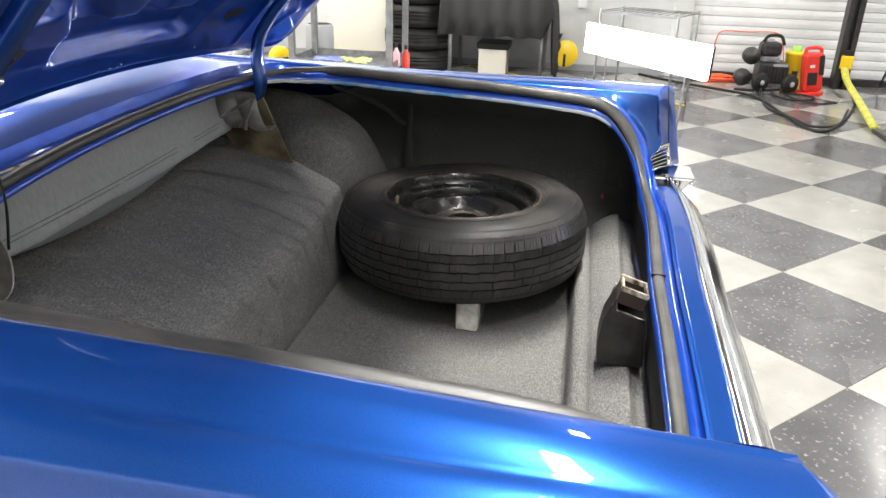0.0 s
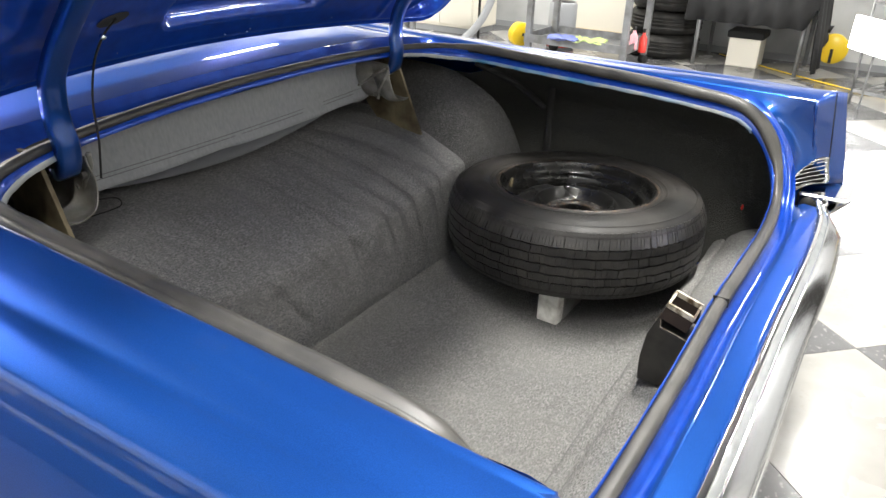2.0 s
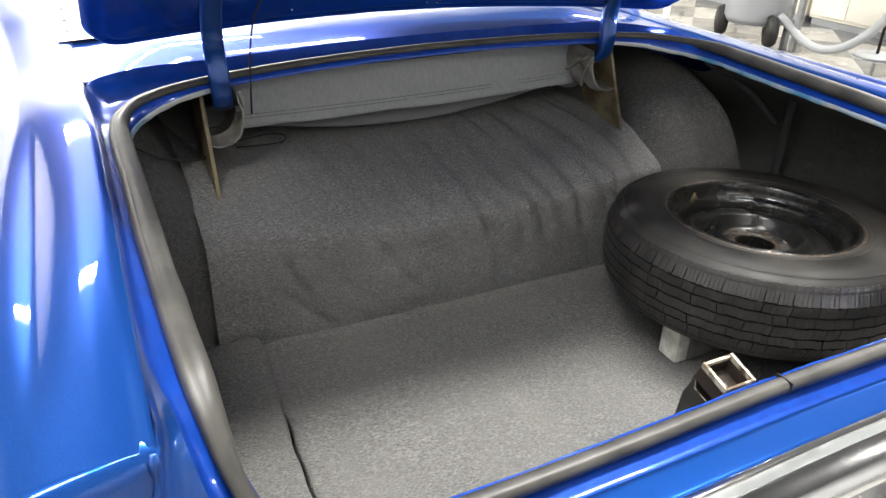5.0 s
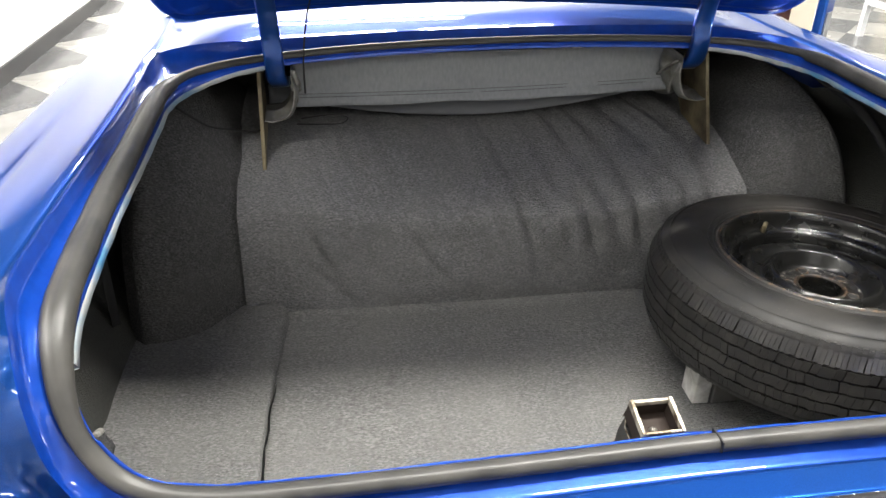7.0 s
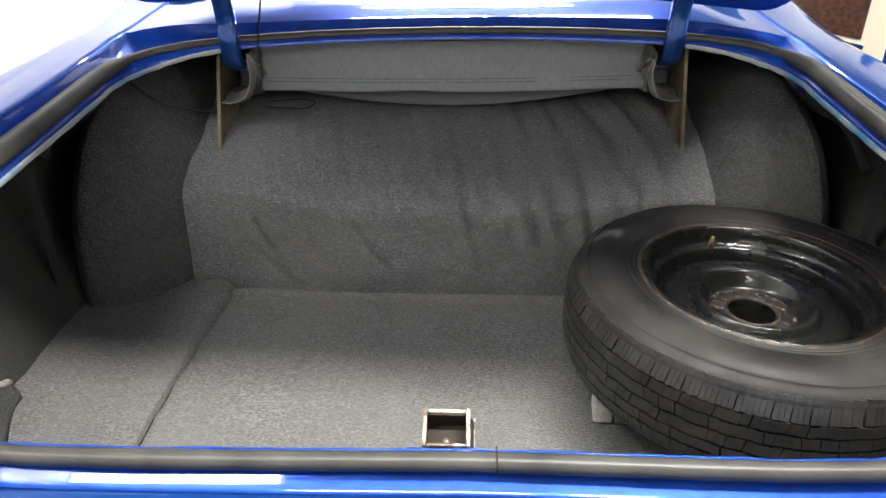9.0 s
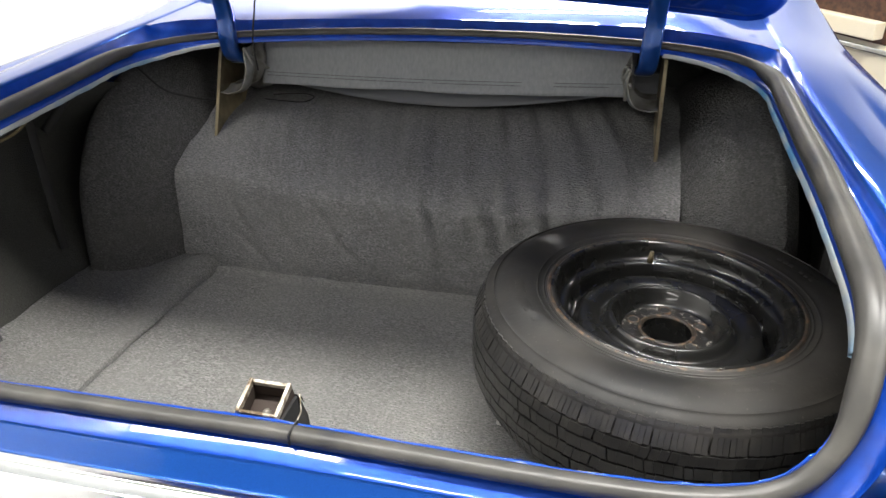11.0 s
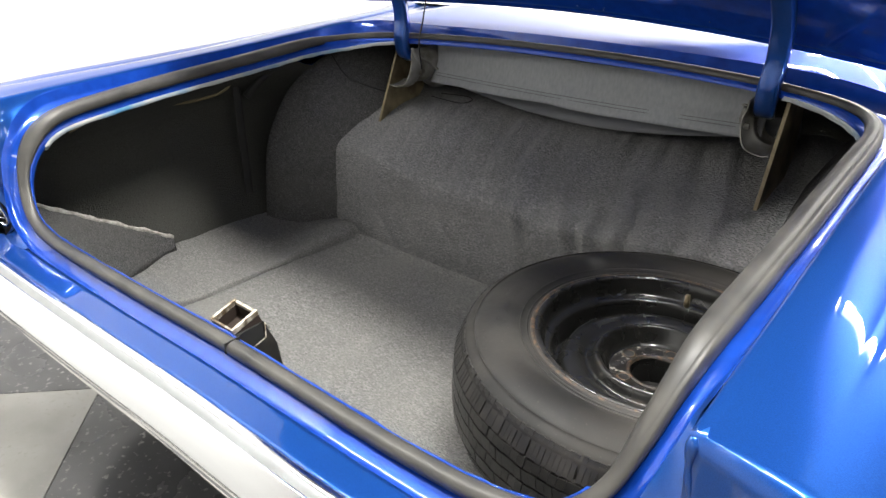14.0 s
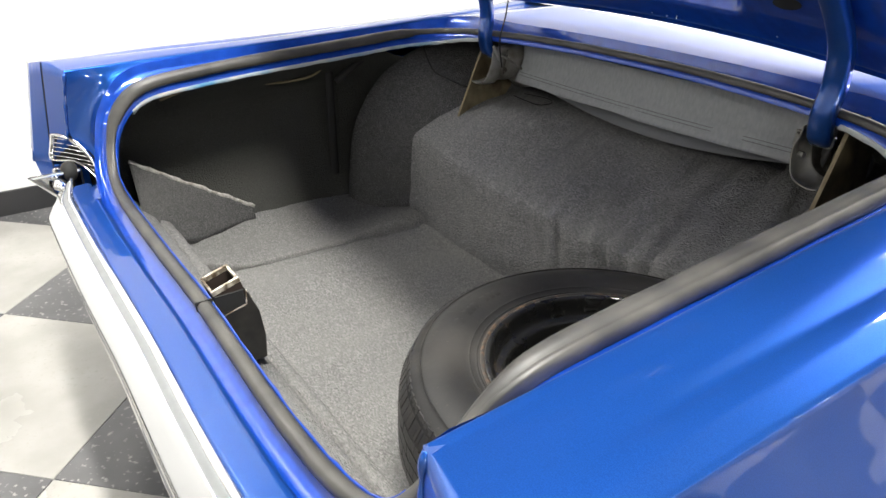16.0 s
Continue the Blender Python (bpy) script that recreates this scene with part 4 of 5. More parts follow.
# kick-up along the rear, with a stitched groove, and a flap climbing into the left rear corner
rows = []
for i in range(101):
    x = -0.78 + 1.56 * i / 100
    f = smooth01((abs(x) - 0.58) / 0.17)
    w = 0.003 * wave(x, 0, 1, 14)
    rows.append([(x, y + w, z + 0.025 * f * smooth01((0.15 - y) / 0.10) + 0.5 * w) for y, z in KICK])
part("rear_mat", grid(rows), CARPET, trunk_carpet, "carpet strip rising to the sill")
rows = []
for i in range(31):
    t = i / 30
    ly = 0.384 - 0.300 * t
    top = Vector((-(0.757 + 0.012 * smooth01((t - 0.7) / 0.3)), ly, 0.404 + 0.188 * t + 0.35 * ragged(t, 3)))
    low = Vector((-(0.748 - 0.070 * smooth01(t / 0.8)), ly - 0.004, 0.395 + 0.045 * smooth01((t - 0.55) / 0.45)))
    rows.append([top + Vector((-0.012, 0.003, -0.010)), top + Vector((-0.010, 0.002, 0.001)), top + Vector((-0.005, 0, 0.004)), top + Vector((0.001, 0, 0.002)), top.lerp(low, 0.12), top.lerp(low, 0.5) + Vector((0, 0, -0.004)), low, low + Vector((0.004, 0, -0.020))])
# the flap shares the darkened carpet colour of the arches
part("corner_flap", grid(rows), CARPET_SHADED, trunk_carpet, "leaning carpet flap", thick=0.004)
part("flap_edge", tube([r[2] + Vector((0, 0, 0.002)) for r in rows], lambda t: 0.0055 + 0.0012 * math.sin(31 * t), 8), CUT_EDGE, trunk_carpet, "pale cut edge of the flap")

# riser and shelf over the axle, with creases
# creases of the riser: place across, height, depth, width, slant
CREASES = [(-0.395, 0.50, 0.016, 0.011, 0.55), (-0.375, 0.43, 0.012, 0.014, 0.9), (-0.30, 0.48, 0.008, 0.016, 0.8), (-0.20, 0.53, 0.012, 0.012, 0.6), (-0.155, 0.46, 0.009, 0.013, 0.9), (-0.075, 0.555, 0.016, 0.011, 0.45), (-0.01, 0.48, 0.008, 0.015, 0.8),
           (0.045, 0.555, 0.018, 0.010, 0.35), (0.085, 0.50, 0.007, 0.018, 0.6), (0.135, 0.56, 0.011, 0.013, 0.3), (0.190, 0.55, 0.015, 0.011, 0.25), (0.225, 0.49, 0.007, 0.020, 0.5), (0.300, 0.555, 0.018, 0.013, 0.2), (0.345, 0.52, 0.009, 0.020, 0.3), (0.405, 0.57, 0.018, 0.014, 0.15), (0.470, 0.56, 0.014, 0.016, 0.1)]
PROFILE = spline([(0, 0.757, 0.360), (0, 0.756, 0.40), (0, 0.760, 0.45), (0, 0.764, 0.515), (0, 0.768, 0.564), (0, 0.779, 0.584), (0, 0.815, 0.600), (0, 0.86, 0.620), (0, 0.92, 0.645), (0, 1.0, 0.672), (0, 1.1, 0.69), (0, 1.3, 0.705)], 10)
rows = []
for i in range(361):
    x = -0.558 + 1.116 * i / 360
    rr = []
    e = smooth01((abs(x) - 0.20) / 0.25)
    for p in PROFILE:
        d = 0.0
        for fx, fz, a, w, sl in CREASES:
            s = (x - fx + (p.z - fz) * sl) / w
            far = smooth01((fx + 0.12) / 0.1)
            d += 0.51 * a * (math.exp(-s * s) - 0.45 * math.exp(-((s - 2.0) / 1.3) ** 2)) * math.exp(-((p.z - fz) / (0.055 + (0.02 * far if p.z < fz else 0.0))) ** 2)
        rise = smooth01((p.z - 0.37) / 0.03)
        # flutes where the carpet is gathered over the edge
        flute = math.sin((x + 0.30 * (p.z - 0.5)) * 101 + 2.5 * wave(x, 0, 0, 6, 3.0)) * (0.45 + 0.9 * wave(x, 0, 0, 9, 6.0)) * smooth01((x + 0.16) / 0.16)
        d += 0.0075 * flute * smooth01((p.z - 0.42) / 0.10) * (1 - smooth01((p.y - 0.80) / 0.06))
        d += (0.007 * wave(x, p.y, p.z, 7, 2.0) + 0.0045 * wave(x, p.y, p.z, 22, 5.0)) * rise
        d += 0.016 * smooth01((-0.36 - x) / 0.16) + 0.012 * smooth01((x - 0.42) / 0.12)
        back = smooth01((p.y - 0.785) / 0.05)
        along = x + 0.25 * (p.y - 0.8) + 0.012 * wave(x, p.y, 0, 5, 7.0)
        rip = 1.1 * (0.0042 * math.sin(along * 74 + 3.0 * wave(x, 0, 0, 5, 2.0)) * (0.75 + 0.9 * wave(x, p.y, 0, 4, 9.0)) + 0.0016 * math.sin(along * 150 + 2.0) * (0.5 + wave(x, p.y, 0, 7, 5.0)) + 0.004 * wave(x, p.y * 0.4, 0, 13, 3.0)) * back
        up = (-0.010 + 0.030 * e) * smooth01((p.z - 0.50) / 0.07) * (1 - 0.5 * smooth01((p.y - 0.9) / 0.2))
        rr.append((x, p.y + d, p.z - 0.004 * flute * smooth01((p.z - 0.52) / 0.05) * (1 - smooth01((p.y - 0.80) / 0.10)) + rip + up + 0.004 * wave(x, p.y, 0, 5, 4.0) * rise))
    rows.append(rr)
part("shelf_carpet", grid(rows), CARPET_DARK, trunk_carpet, "creased carpet over the axle shelf")


def arch(sx):
    rim = spline([(0.752, 0.672, 0.350), (0.747, 0.680, 0.47), (0.744, 0.694, 0.56), (0.737, 0.722, 0.64), (0.726, 0.768, 0.715), (0.712, 0.83, 0.765), (0.698, 0.90, 0.800), (0.69, 0.98, 0.815), (0.68, 1.15, 0.82)], 4)
    inn = spline([(0.560, 0.752, 0.350), (0.556, 0.757, 0.46), (0.553, 0.767, 0.54), (0.548, 0.785, 0.60), (0.545, 0.83, 0.645), (0.545, 0.89, 0.668), (0.545, 0.96, 0.685), (0.545, 1.05, 0.70), (0.545, 1.3, 0.71)], 4)
    rr = []
    for j, (a, b) in enumerate(zip(rim, [Vector((q.x - 0.03, q.y + 0.045, q.z - 0.045 * smooth01((q.z - 0.55) / 0.1))) for q in inn])):
        row = [Vector((sx * (a.x + 0.03), a.y + 0.03, a.z - 0.01)), Vector((sx * (a.x + 0.006), a.y + 0.006, a.z))]
        for k in range(13):
            u = k / 12
            q = a.lerp(b, u)
            puff = 0.022 * math.sin(math.pi * min(1.0, u * 1.25)) if u < 0.8 else 0.0
            row.append(Vector((sx * (q.x - puff * 0.4), q.y - puff * 0.8 + 0.006 * wave(q.x, q.y, q.z, 8, sx), q.z + puff * 0.5)))
        rr.append(row)
    return grid(rr)


# arch shade is painted in through the darkened carpet colour
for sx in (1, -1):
    part("arch_carpet", arch(sx), CARPET_SHADED, trunk_carpet, "carpet moulded over the wheel arch")

RUSTY = mat("rusty_enamel", (0.035, 0.024, 0.016), 0.5)
vary(RUSTY, (0.02, 0.016, 0.013), (0.14, 0.08, 0.04), 90, 5, 0.5, 0.75)
# ---- spare wheel, lying flat on a block ----
TYRE_AT = Matrix.Translation((0.5285, 0.447, 0.528)) @ Matrix.Rotation(math.radians(1.2), 4, "Y") @ Matrix.Rotation(math.radians(-1.2), 4, "X")
spare = thing("spare_wheel", "worn black tyre on a black steel wheel lying flat", "spare wheel", TYRE_AT)
R = 0.318
body = [(0.196, 0.083), (0.200, 0.0875), (0.2045, 0.0862), (0.2065, 0.0880), (0.2085, 0.0868), (0.215, 0.0890), (0.2170, 0.0912), (0.2190, 0.0900), (0.232, 0.0945), (0.252, 0.0965), (0.270, 0.0935), (0.285, 0.087), (0.287, 0.0885), (0.2895, 0.0855), (0.300, 0.078), (0.307, 0.068)]
prof = [(p.x, p.y) for p in spline([(a, b, 0) for a, b in body], 3)]
carcass = prof + [(0.3080, 0.050), (0.3090, 0.03), (0.3090, -0.03), (0.3080, -0.050)] + [(a, -b) for a, b in reversed(prof)] + [(0.19, -0.06), (0.186, 0.0), (0.19, 0.06)]
rows = [[Vector((r * math.cos(a), r * math.sin(a), h)) for r, h in carcass] for a in (2 * math.pi * k / 120 for k in range(120))]
part("tyre", grid(rows, True, True), TYRE, spare, "all-season tyre with siped tread")


def tread(z0, z1, count, pieces, skew, r0, r1, seed, gap):
    """One circumferential row of tread blocks, each cut by fine sipes, with jagged edges."""
    bm = bmesh.new()
    rng = random.Random(seed)
    for k in range(count):
        start = k + 0.05 * rng.uniform(-1, 1)
        for j in range(pieces):
            u0, u1 = gap + (1 - 2 * gap) * j / pieces + 0.009, gap + (1 - 2 * gap) * (j + 1) / pieces - 0.009
            jag = 0.0006 * (1 if (j + k) % 2 else -1) + 0.0004 * rng.uniform(-1, 1)
            quad = []
            for u, z, top in ((u0, z0, r0), (u1, z0, r0), (u1, z1, r1), (u0, z1, r1)):
                z += jag
                aa = 2 * math.pi * (start + u) / count + skew * (z - z0)
                quad.append((Vector((0.300 * math.cos(aa), 0.300 * math.sin(aa), z)), Vector((top * math.cos(aa), top * math.sin(aa), z))))
            lo, hi = [bm.verts.new(q[0]) for q in quad], [bm.verts.new(q[1]) for q in quad]
            bm.faces.new(hi)
            for i in range(4):
                bm.faces.new((lo[i], lo[(i + 1) % 4], hi[(i + 1) % 4], hi[i]))
    return bm


for i, (z0, z1, n, pieces, sl, r0, r1, gap) in enumerate(((0.0440, 0.0770, 82, 3, 0.25, 0.3165, 0.3025, 0.026), (0.0240, 0.0408, 82, 2, 0.5, R, 0.317, 0.010), (0.0018, 0.0206, 82, 2, -0.5, R, R, 0.010), (-0.0206, -0.0018, 82, 2, 0.5, R, R, 0.010), (-0.0408, -0.0240, 82, 2, -0.5, 0.317, R, 0.010), (-0.0770, -0.0440, 82, 3, 0.25, 0.3025, 0.3165, 0.026))):
    tagged(part("tread_band", tread(z0, z1, n, pieces, sl, r0, r1, i, gap), TREAD, spare, smooth=False), kind="stuff")
# raised unreadable marks on the side wall
for a0, count, w in ((3.3, 9, 0.032), (0.4, 7, 0.030), (5.0, 6, 0.026)):
    for k in range(count):
        if k % 4 == 3:
            continue
        a = a0 + w * 3.2 * k / 1.9
        bm = bmesh.new()
        rr = []
        for da in (-0.018, 0.0, 0.018):
            rr.append([Vector((r * math.cos(a + da), r * math.sin(a + da), h)) for r, h in ((0.238, 0.0955), (0.240, 0.0972), (0.252, 0.0976), (0.254, 0.0965))])
        part("sidewall_mark", grid(rr), TYRE, spare)

rimp = [(0.1955, 0.070), (0.1965, 0.084), (0.1945, 0.0885), (0.1905, 0.0890), (0.1865, 0.086), (0.184, 0.078), (0.182, 0.066), (0.177, 0.058), (0.170, 0.0565), (0.1645, 0.052), (0.162, 0.040), (0.160, 0.030), (0.156, 0.0265), (0.152, 0.032), (0.147, 0.0395), (0.136, 0.0425),
        (0.122, 0.040), (0.112, 0.034), (0.1065, 0.0355), (0.1015, 0.044), (0.0965, 0.0495), (0.0915, 0.0485), (0.0865, 0.040), (0.080, 0.0275), (0.074, 0.0215), (0.066, 0.020), (0.056, 0.0205), (0.046, 0.021), (0.0425, 0.0225), (0.0400, 0.0205), (0.0390, 0.012), (0.0390, -0.03)]
rim_bm = lathe([(p.x, p.y) for p in spline([(a, b, 0) for a, b in rimp], 3)], 96)
for v in rim_bm.verts:
    r = math.hypot(v.co.x, v.co.y)
    if 0.144 < r < 0.1635 and v.co.z < 0.05:
        # four shallow cooling slots where the disc meets the rim
        a = math.atan2(v.co.y, v.co.x)
        v.co.z -= 0.018 * smooth01((math.cos(4 * a) - 0.55) / 0.2)
wheel = part("wheel", rim_bm, WHEEL, spare, "black steel wheel with rust spots")
for k in range(5):
    a = 2 * math.pi * k / 5 + 0.35
    bm = lathe([(0.0125, 0.0215), (0.0112, 0.0245), (0.0098, 0.0255), (0.0082, 0.0240), (0.0075, 0.0228), (0.0, 0.0226)], 20)
    bm.transform(Matrix.Translation((0.057 * math.cos(a), 0.057 * math.sin(a), 0)))
    part("lug_hole", bm, RUSTY, wheel, "rusty lug hole")
    bm = lathe([(0.0080, 0.0243), (0.0, 0.0242)], 16)
    bm.transform(Matrix.Translation((0.057 * math.cos(a), 0.057 * math.sin(a), 0)))
    part("stud_opening", bm, MATTE, wheel)
part("hub_face", lathe([(0.0725, 0.0212), (0.070, 0.0222), (0.060, 0.0226), (0.048, 0.0228), (0.046, 0.0215)], 60), CHIPPED, wheel, "chipped and rusty face round the hub")
for k in range(5):
    a = 2 * math.pi * (k + 0.5) / 5 + 0.35
    bm = lathe([(0.0062, 0.0235), (0.0, 0.0234)], 14)
    bm.transform(Matrix.Translation((0.060 * math.cos(a), 0.060 * math.sin(a), 0)))
    part("small_hole", bm, MATTE, wheel)
bm = lathe([(0.1950, 0.0878), (0.1975, 0.0898), (0.2005, 0.0888), (0.2015, 0.0868)], 120)
part("bead_rust", bm, RUSTY, wheel, "rusty line round the rim edge")
part("hub_ring", lathe([(0.0475, 0.0205), (0.0465, 0.0225), (0.0435, 0.0240), (0.0405, 0.0225), (0.0395, 0.0190)], 48), RUSTY, wheel, "rusty ring round the hub opening")
bm = lathe([(0.0392, -0.025), (0.0, -0.026)], 24)
part("hub_opening", bm, MATTE, wheel)
VA = math.radians(100)
bm = tube([Vector((0.172 * math.cos(VA), 0.172 * math.sin(VA), 0.052)), Vector((0.169 * math.cos(VA), 0.169 * math.sin(VA), 0.066)), Vector((0.167 * math.cos(VA), 0.167 * math.sin(VA), 0.078))], lambda t: 0.006 - 0.002 * t, 8)
part("valve_stem", bm, BRASSY, spare, "brass-capped valve stem")

block = thing("support_block", "chipped white block under the spare tyre", "block", Matrix.Translation((0.282, 0.388, 0.366)) @ Matrix.Rotation(math.radians(-4), 4, "Z"))
part("block", boxes(((-0.016, -0.026, 0.0), (0.016, 0.026, 0.078))), WHITE, block, smooth=False, bevel=0.003)
block2 = thing("support_batten", "grey wooden batten under the spare tyre", "block", Matrix.Translation((0.36, 0.372, 0.366)))
part("batten", boxes(((-0.06, -0.012, 0.0), (0.06, 0.012, 0.070))), ZINC, block2, smooth=False, bevel=0.003)

# ---- the workshop ----
X0, X1, Y0, Y1 = -2.15, 6.45, -6.0, 8.5
PLASTER = mat("grey_plaster", (0.52, 0.53, 0.53), 0.8)
vary(PLASTER, (0.60, 0.61, 0.61), (0.40, 0.41, 0.41), 1.6, 6)
bump(PLASTER, 14, 0.3, 0.004)
WHITEWALL = mat("white_wall", (0.85, 0.85, 0.84), 0.6)
vary(WHITEWALL, (0.70, 0.70, 0.69), (0.66, 0.66, 0.65), 1.2)
BASE = mat("black_base", (0.02, 0.02, 0.021), 0.4)
TILE_LIGHT = mat("pale_tile", (0.40, 0.39, 0.36), 0.16)
vary(TILE_LIGHT, (0.32, 0.312, 0.292), (0.25, 0.243, 0.225), 5, 6)
vary(TILE_LIGHT, (0, 0, 0), (0.27, 0.26, 0.24), 75, 3, 0.58, 0.70)
TILE_DARK = mat("dark_tile", (0.075, 0.075, 0.078), 0.14)
vary(TILE_DARK, (0.10, 0.10, 0.102), (0.07, 0.07, 0.072), 6, 6)
vary(TILE_DARK, (0, 0, 0), (0.24, 0.235, 0.225), 62, 4, 0.60, 0.68)
for tm in (TILE_LIGHT, TILE_DARK):
    vary(tm, 0.10, 0.30, 3, 5, slot="Roughness")
    bump(tm, 3, 0.03, 0.01)
CEILING = mat("ceiling_paint", (0.10, 0.10, 0.105), 0.8)
vary(CEILING, (0.09, 0.09, 0.095), (0.13, 0.13, 0.135), 2)
STEEL = mat("grey_steel", (0.28, 0.29, 0.30), 0.4, 0.5)
vary(STEEL, (0.30, 0.31, 0.32), (0.20, 0.20, 0.20), 12)
DOORMAT = mat("door_paint", (0.70, 0.71, 0.72), 0.45)
vary(DOORMAT, (0.72, 0.73, 0.74), (0.60, 0.61, 0.62), 3)
BLACKCLOTH = mat("black_tablecloth", (0.022, 0.022, 0.023), 0.9)
bump(BLACKCLOTH, 30, 0.3, 0.004)
YELLOW = mat("yellow_plastic", (0.80, 0.55, 0.02), 0.35)
LIME = mat("lime_guard", (0.55, 0.55, 0.06), 0.45)
vary(LIME, (0.58, 0.57, 0.07), (0.35, 0.33, 0.06), 20, 5)
RED = mat("red_plastic", (0.62, 0.03, 0.02), 0.35)
ORANGE = mat("orange_cord", (0.75, 0.10, 0.03), 0.5)
CABINET = mat("cream_cabinet", (0.70, 0.67, 0.58), 0.45)
GREYP = mat("grey_plastic", (0.30, 0.31, 0.32), 0.5)
CARD = mat("tan_board", (0.62, 0.50, 0.30), 0.7)


def struct(name, bm, m, label="", smooth=False, bevel=0.0):
    ob = part(name, bm, m, None, "", smooth, 0.0, bevel)
    return tagged(ob, label or name, "structure", kind="structure")


struct("wall_west", boxes(((X0 - 0.15, Y0, 0), (X0, Y1, CEIL))), WHITEWALL, "bright white painted wall")
struct("wall_east", boxes(((X1, -0.75, 0), (X1 + 0.2, Y1, CEIL)), ((X1, Y0, 3.0), (X1 + 0.2, -0.75, CEIL))), PLASTER, "rough grey plastered wall")
struct("wall_south", boxes(((X0 - 0.15, Y0 - 0.15, 0), (X1 + 0.2, Y0, CEIL))), WHITEWALL, "white painted wall")
struct("wall_north", boxes(((X0 - 0.15, Y1, 0), (X1 + 0.2, Y1 + 0.15, CEIL))), WHITEWALL, "bright white painted wall")
struct("ceiling", boxes(((X0 - 0.15, Y0 - 0.15, CEIL), (X1 + 0.2, Y1 + 0.15, CEIL + 0.15))), CEILING, "dark painted workshop ceiling")
struct("baseboard", boxes(((X0, Y0, 0.0), (X0 + 0.012, Y1, 0.10))), BASE, "black rubber base along the white wall")
struct("baseboard_east", boxes(((X1 - 0.015, -0.6, 0.0), (X1, Y1, 0.06))), GREYP, "grey rubber base along the plastered wall")

# ceiling fittings
GLOW = bpy.data.materials.new("tube_glow")
GLOW.use_nodes = True
gb = GLOW.node_tree.nodes["Principled BSDF"]
gb.inputs["Base Color"].default_value = (0.9, 0.9, 0.9, 1)
gb.inputs["Emission Color"].default_value = (1, 0.98, 0.94, 1)
gb.inputs["Emission Strength"].default_value = 9.0
for fx, fy, _, broad in FITTINGS:
    half = broad / 2 + 0.005
    lamp = thing("ceiling_light", "long white strip light with a glowing diffuser", "ceiling light", Matrix.Translation((fx, fy, CEIL)), "ceiling strip lights")
    part("housing", boxes(((-0.61, -half - 0.02, -0.06), (0.61, half + 0.02, 0.0))), DOORMAT, lamp, smooth=False, bevel=0.004)
    part("diffuser", boxes(((-0.59, -half, -0.085), (0.59, half, -0.061))), GLOW, lamp, "glowing diffuser", smooth=False, bevel=0.004)

# roller door in slats
roller = tagged(new("door_1"), "white slatted roller door", "door", kind="structure")
for k in range(34):
    z = 0.06 + 0.086 * k
    rr = [[Vector((X1 + 0.05 + d, y, z + 0.086 * u)) for u, d in ((0, 0.012), (0.03, 0.012), (0.06, 0.002), (0.14, 0.0), (0.55, -0.003), (0.92, 0.0), (0.97, 0.003), (1, 0.012))] for y in (-5.9, -0.78)]
    part("slat", grid(rr), DOORMAT, roller, smooth=False)
part("bottom_bar", boxes(((X1 + 0.01, -5.9, 0.0), (X1 + 0.07, -0.78, 0.06))), BASE, roller, smooth=False)
struct("trim", boxes(((X1 - 0.06, -0.80, 0), (X1, -0.62, 3.05))), PLASTER, "grey door jamb", bevel=0.005)

# lift column with its yellow lock box
lift = thing("lift_column", "black steel lift column with a yellow lock box", "car lift", Matrix.Translation((6.28, -2.17, 0)))
part("column", boxes(((-0.05, -0.065, 0.0), (0.07, -0.02, 3.2)), ((-0.05, 0.02, 0.0), (0.07, 0.065, 3.2)), ((0.0, -0.02, 0.0), (0.07, 0.02, 3.2))), BLACK, lift, smooth=False, bevel=0.004)
part("lock_box", boxes(((-0.10, -0.055, 0.19), (-0.052, 0.045, 0.31))), YELLOW, lift, smooth=False, bevel=0.01)
part("latch_plate", boxes(((-0.09, -0.04, 0.312), (-0.052, 0.035, 0.36))), MATTE, lift, smooth=False, bevel=0.006)
part("cable", tube(spline([(-0.02, -0.35, 0.05), (-0.02, -0.42, 0.4), (0.0, -0.50, 0.9), (0.05, -0.55, 1.6)], 5), 0.011, 8), MATTE, lift, "black cable hanging beside the column")
foot = thing("lift_base", "dark steel lift base plate on the floor", "car lift", Matrix.Translation((4.22, -2.12, 0)))
part("plate", boxes(((-0.25, -0.28, 0.0), (0.25, 0.22, 0.03))), BLACK, foot, smooth=False, bevel=0.004)
part("post", boxes(((-0.10, -0.22, 0.03), (0.14, 0.10, 2.6))), BLACK, foot, smooth=False, bevel=0.01)
part("yellow_guard", tube(spline([(0.27, 0.20, 0.03), (0.75, 0.12, 0.05), (1.30, 0.02, 0.06), (1.75, -0.02, 0.12), (1.96, -0.04, 0.20)], 5), 0.034, 10, flat=0.5), LIME, foot, "yellow hose guard")


def hose(name, pts, r, m, label):
    ob = part(name, tube(spline(pts, 8), r, 8), m)
    return tagged(ob, label, "hose")


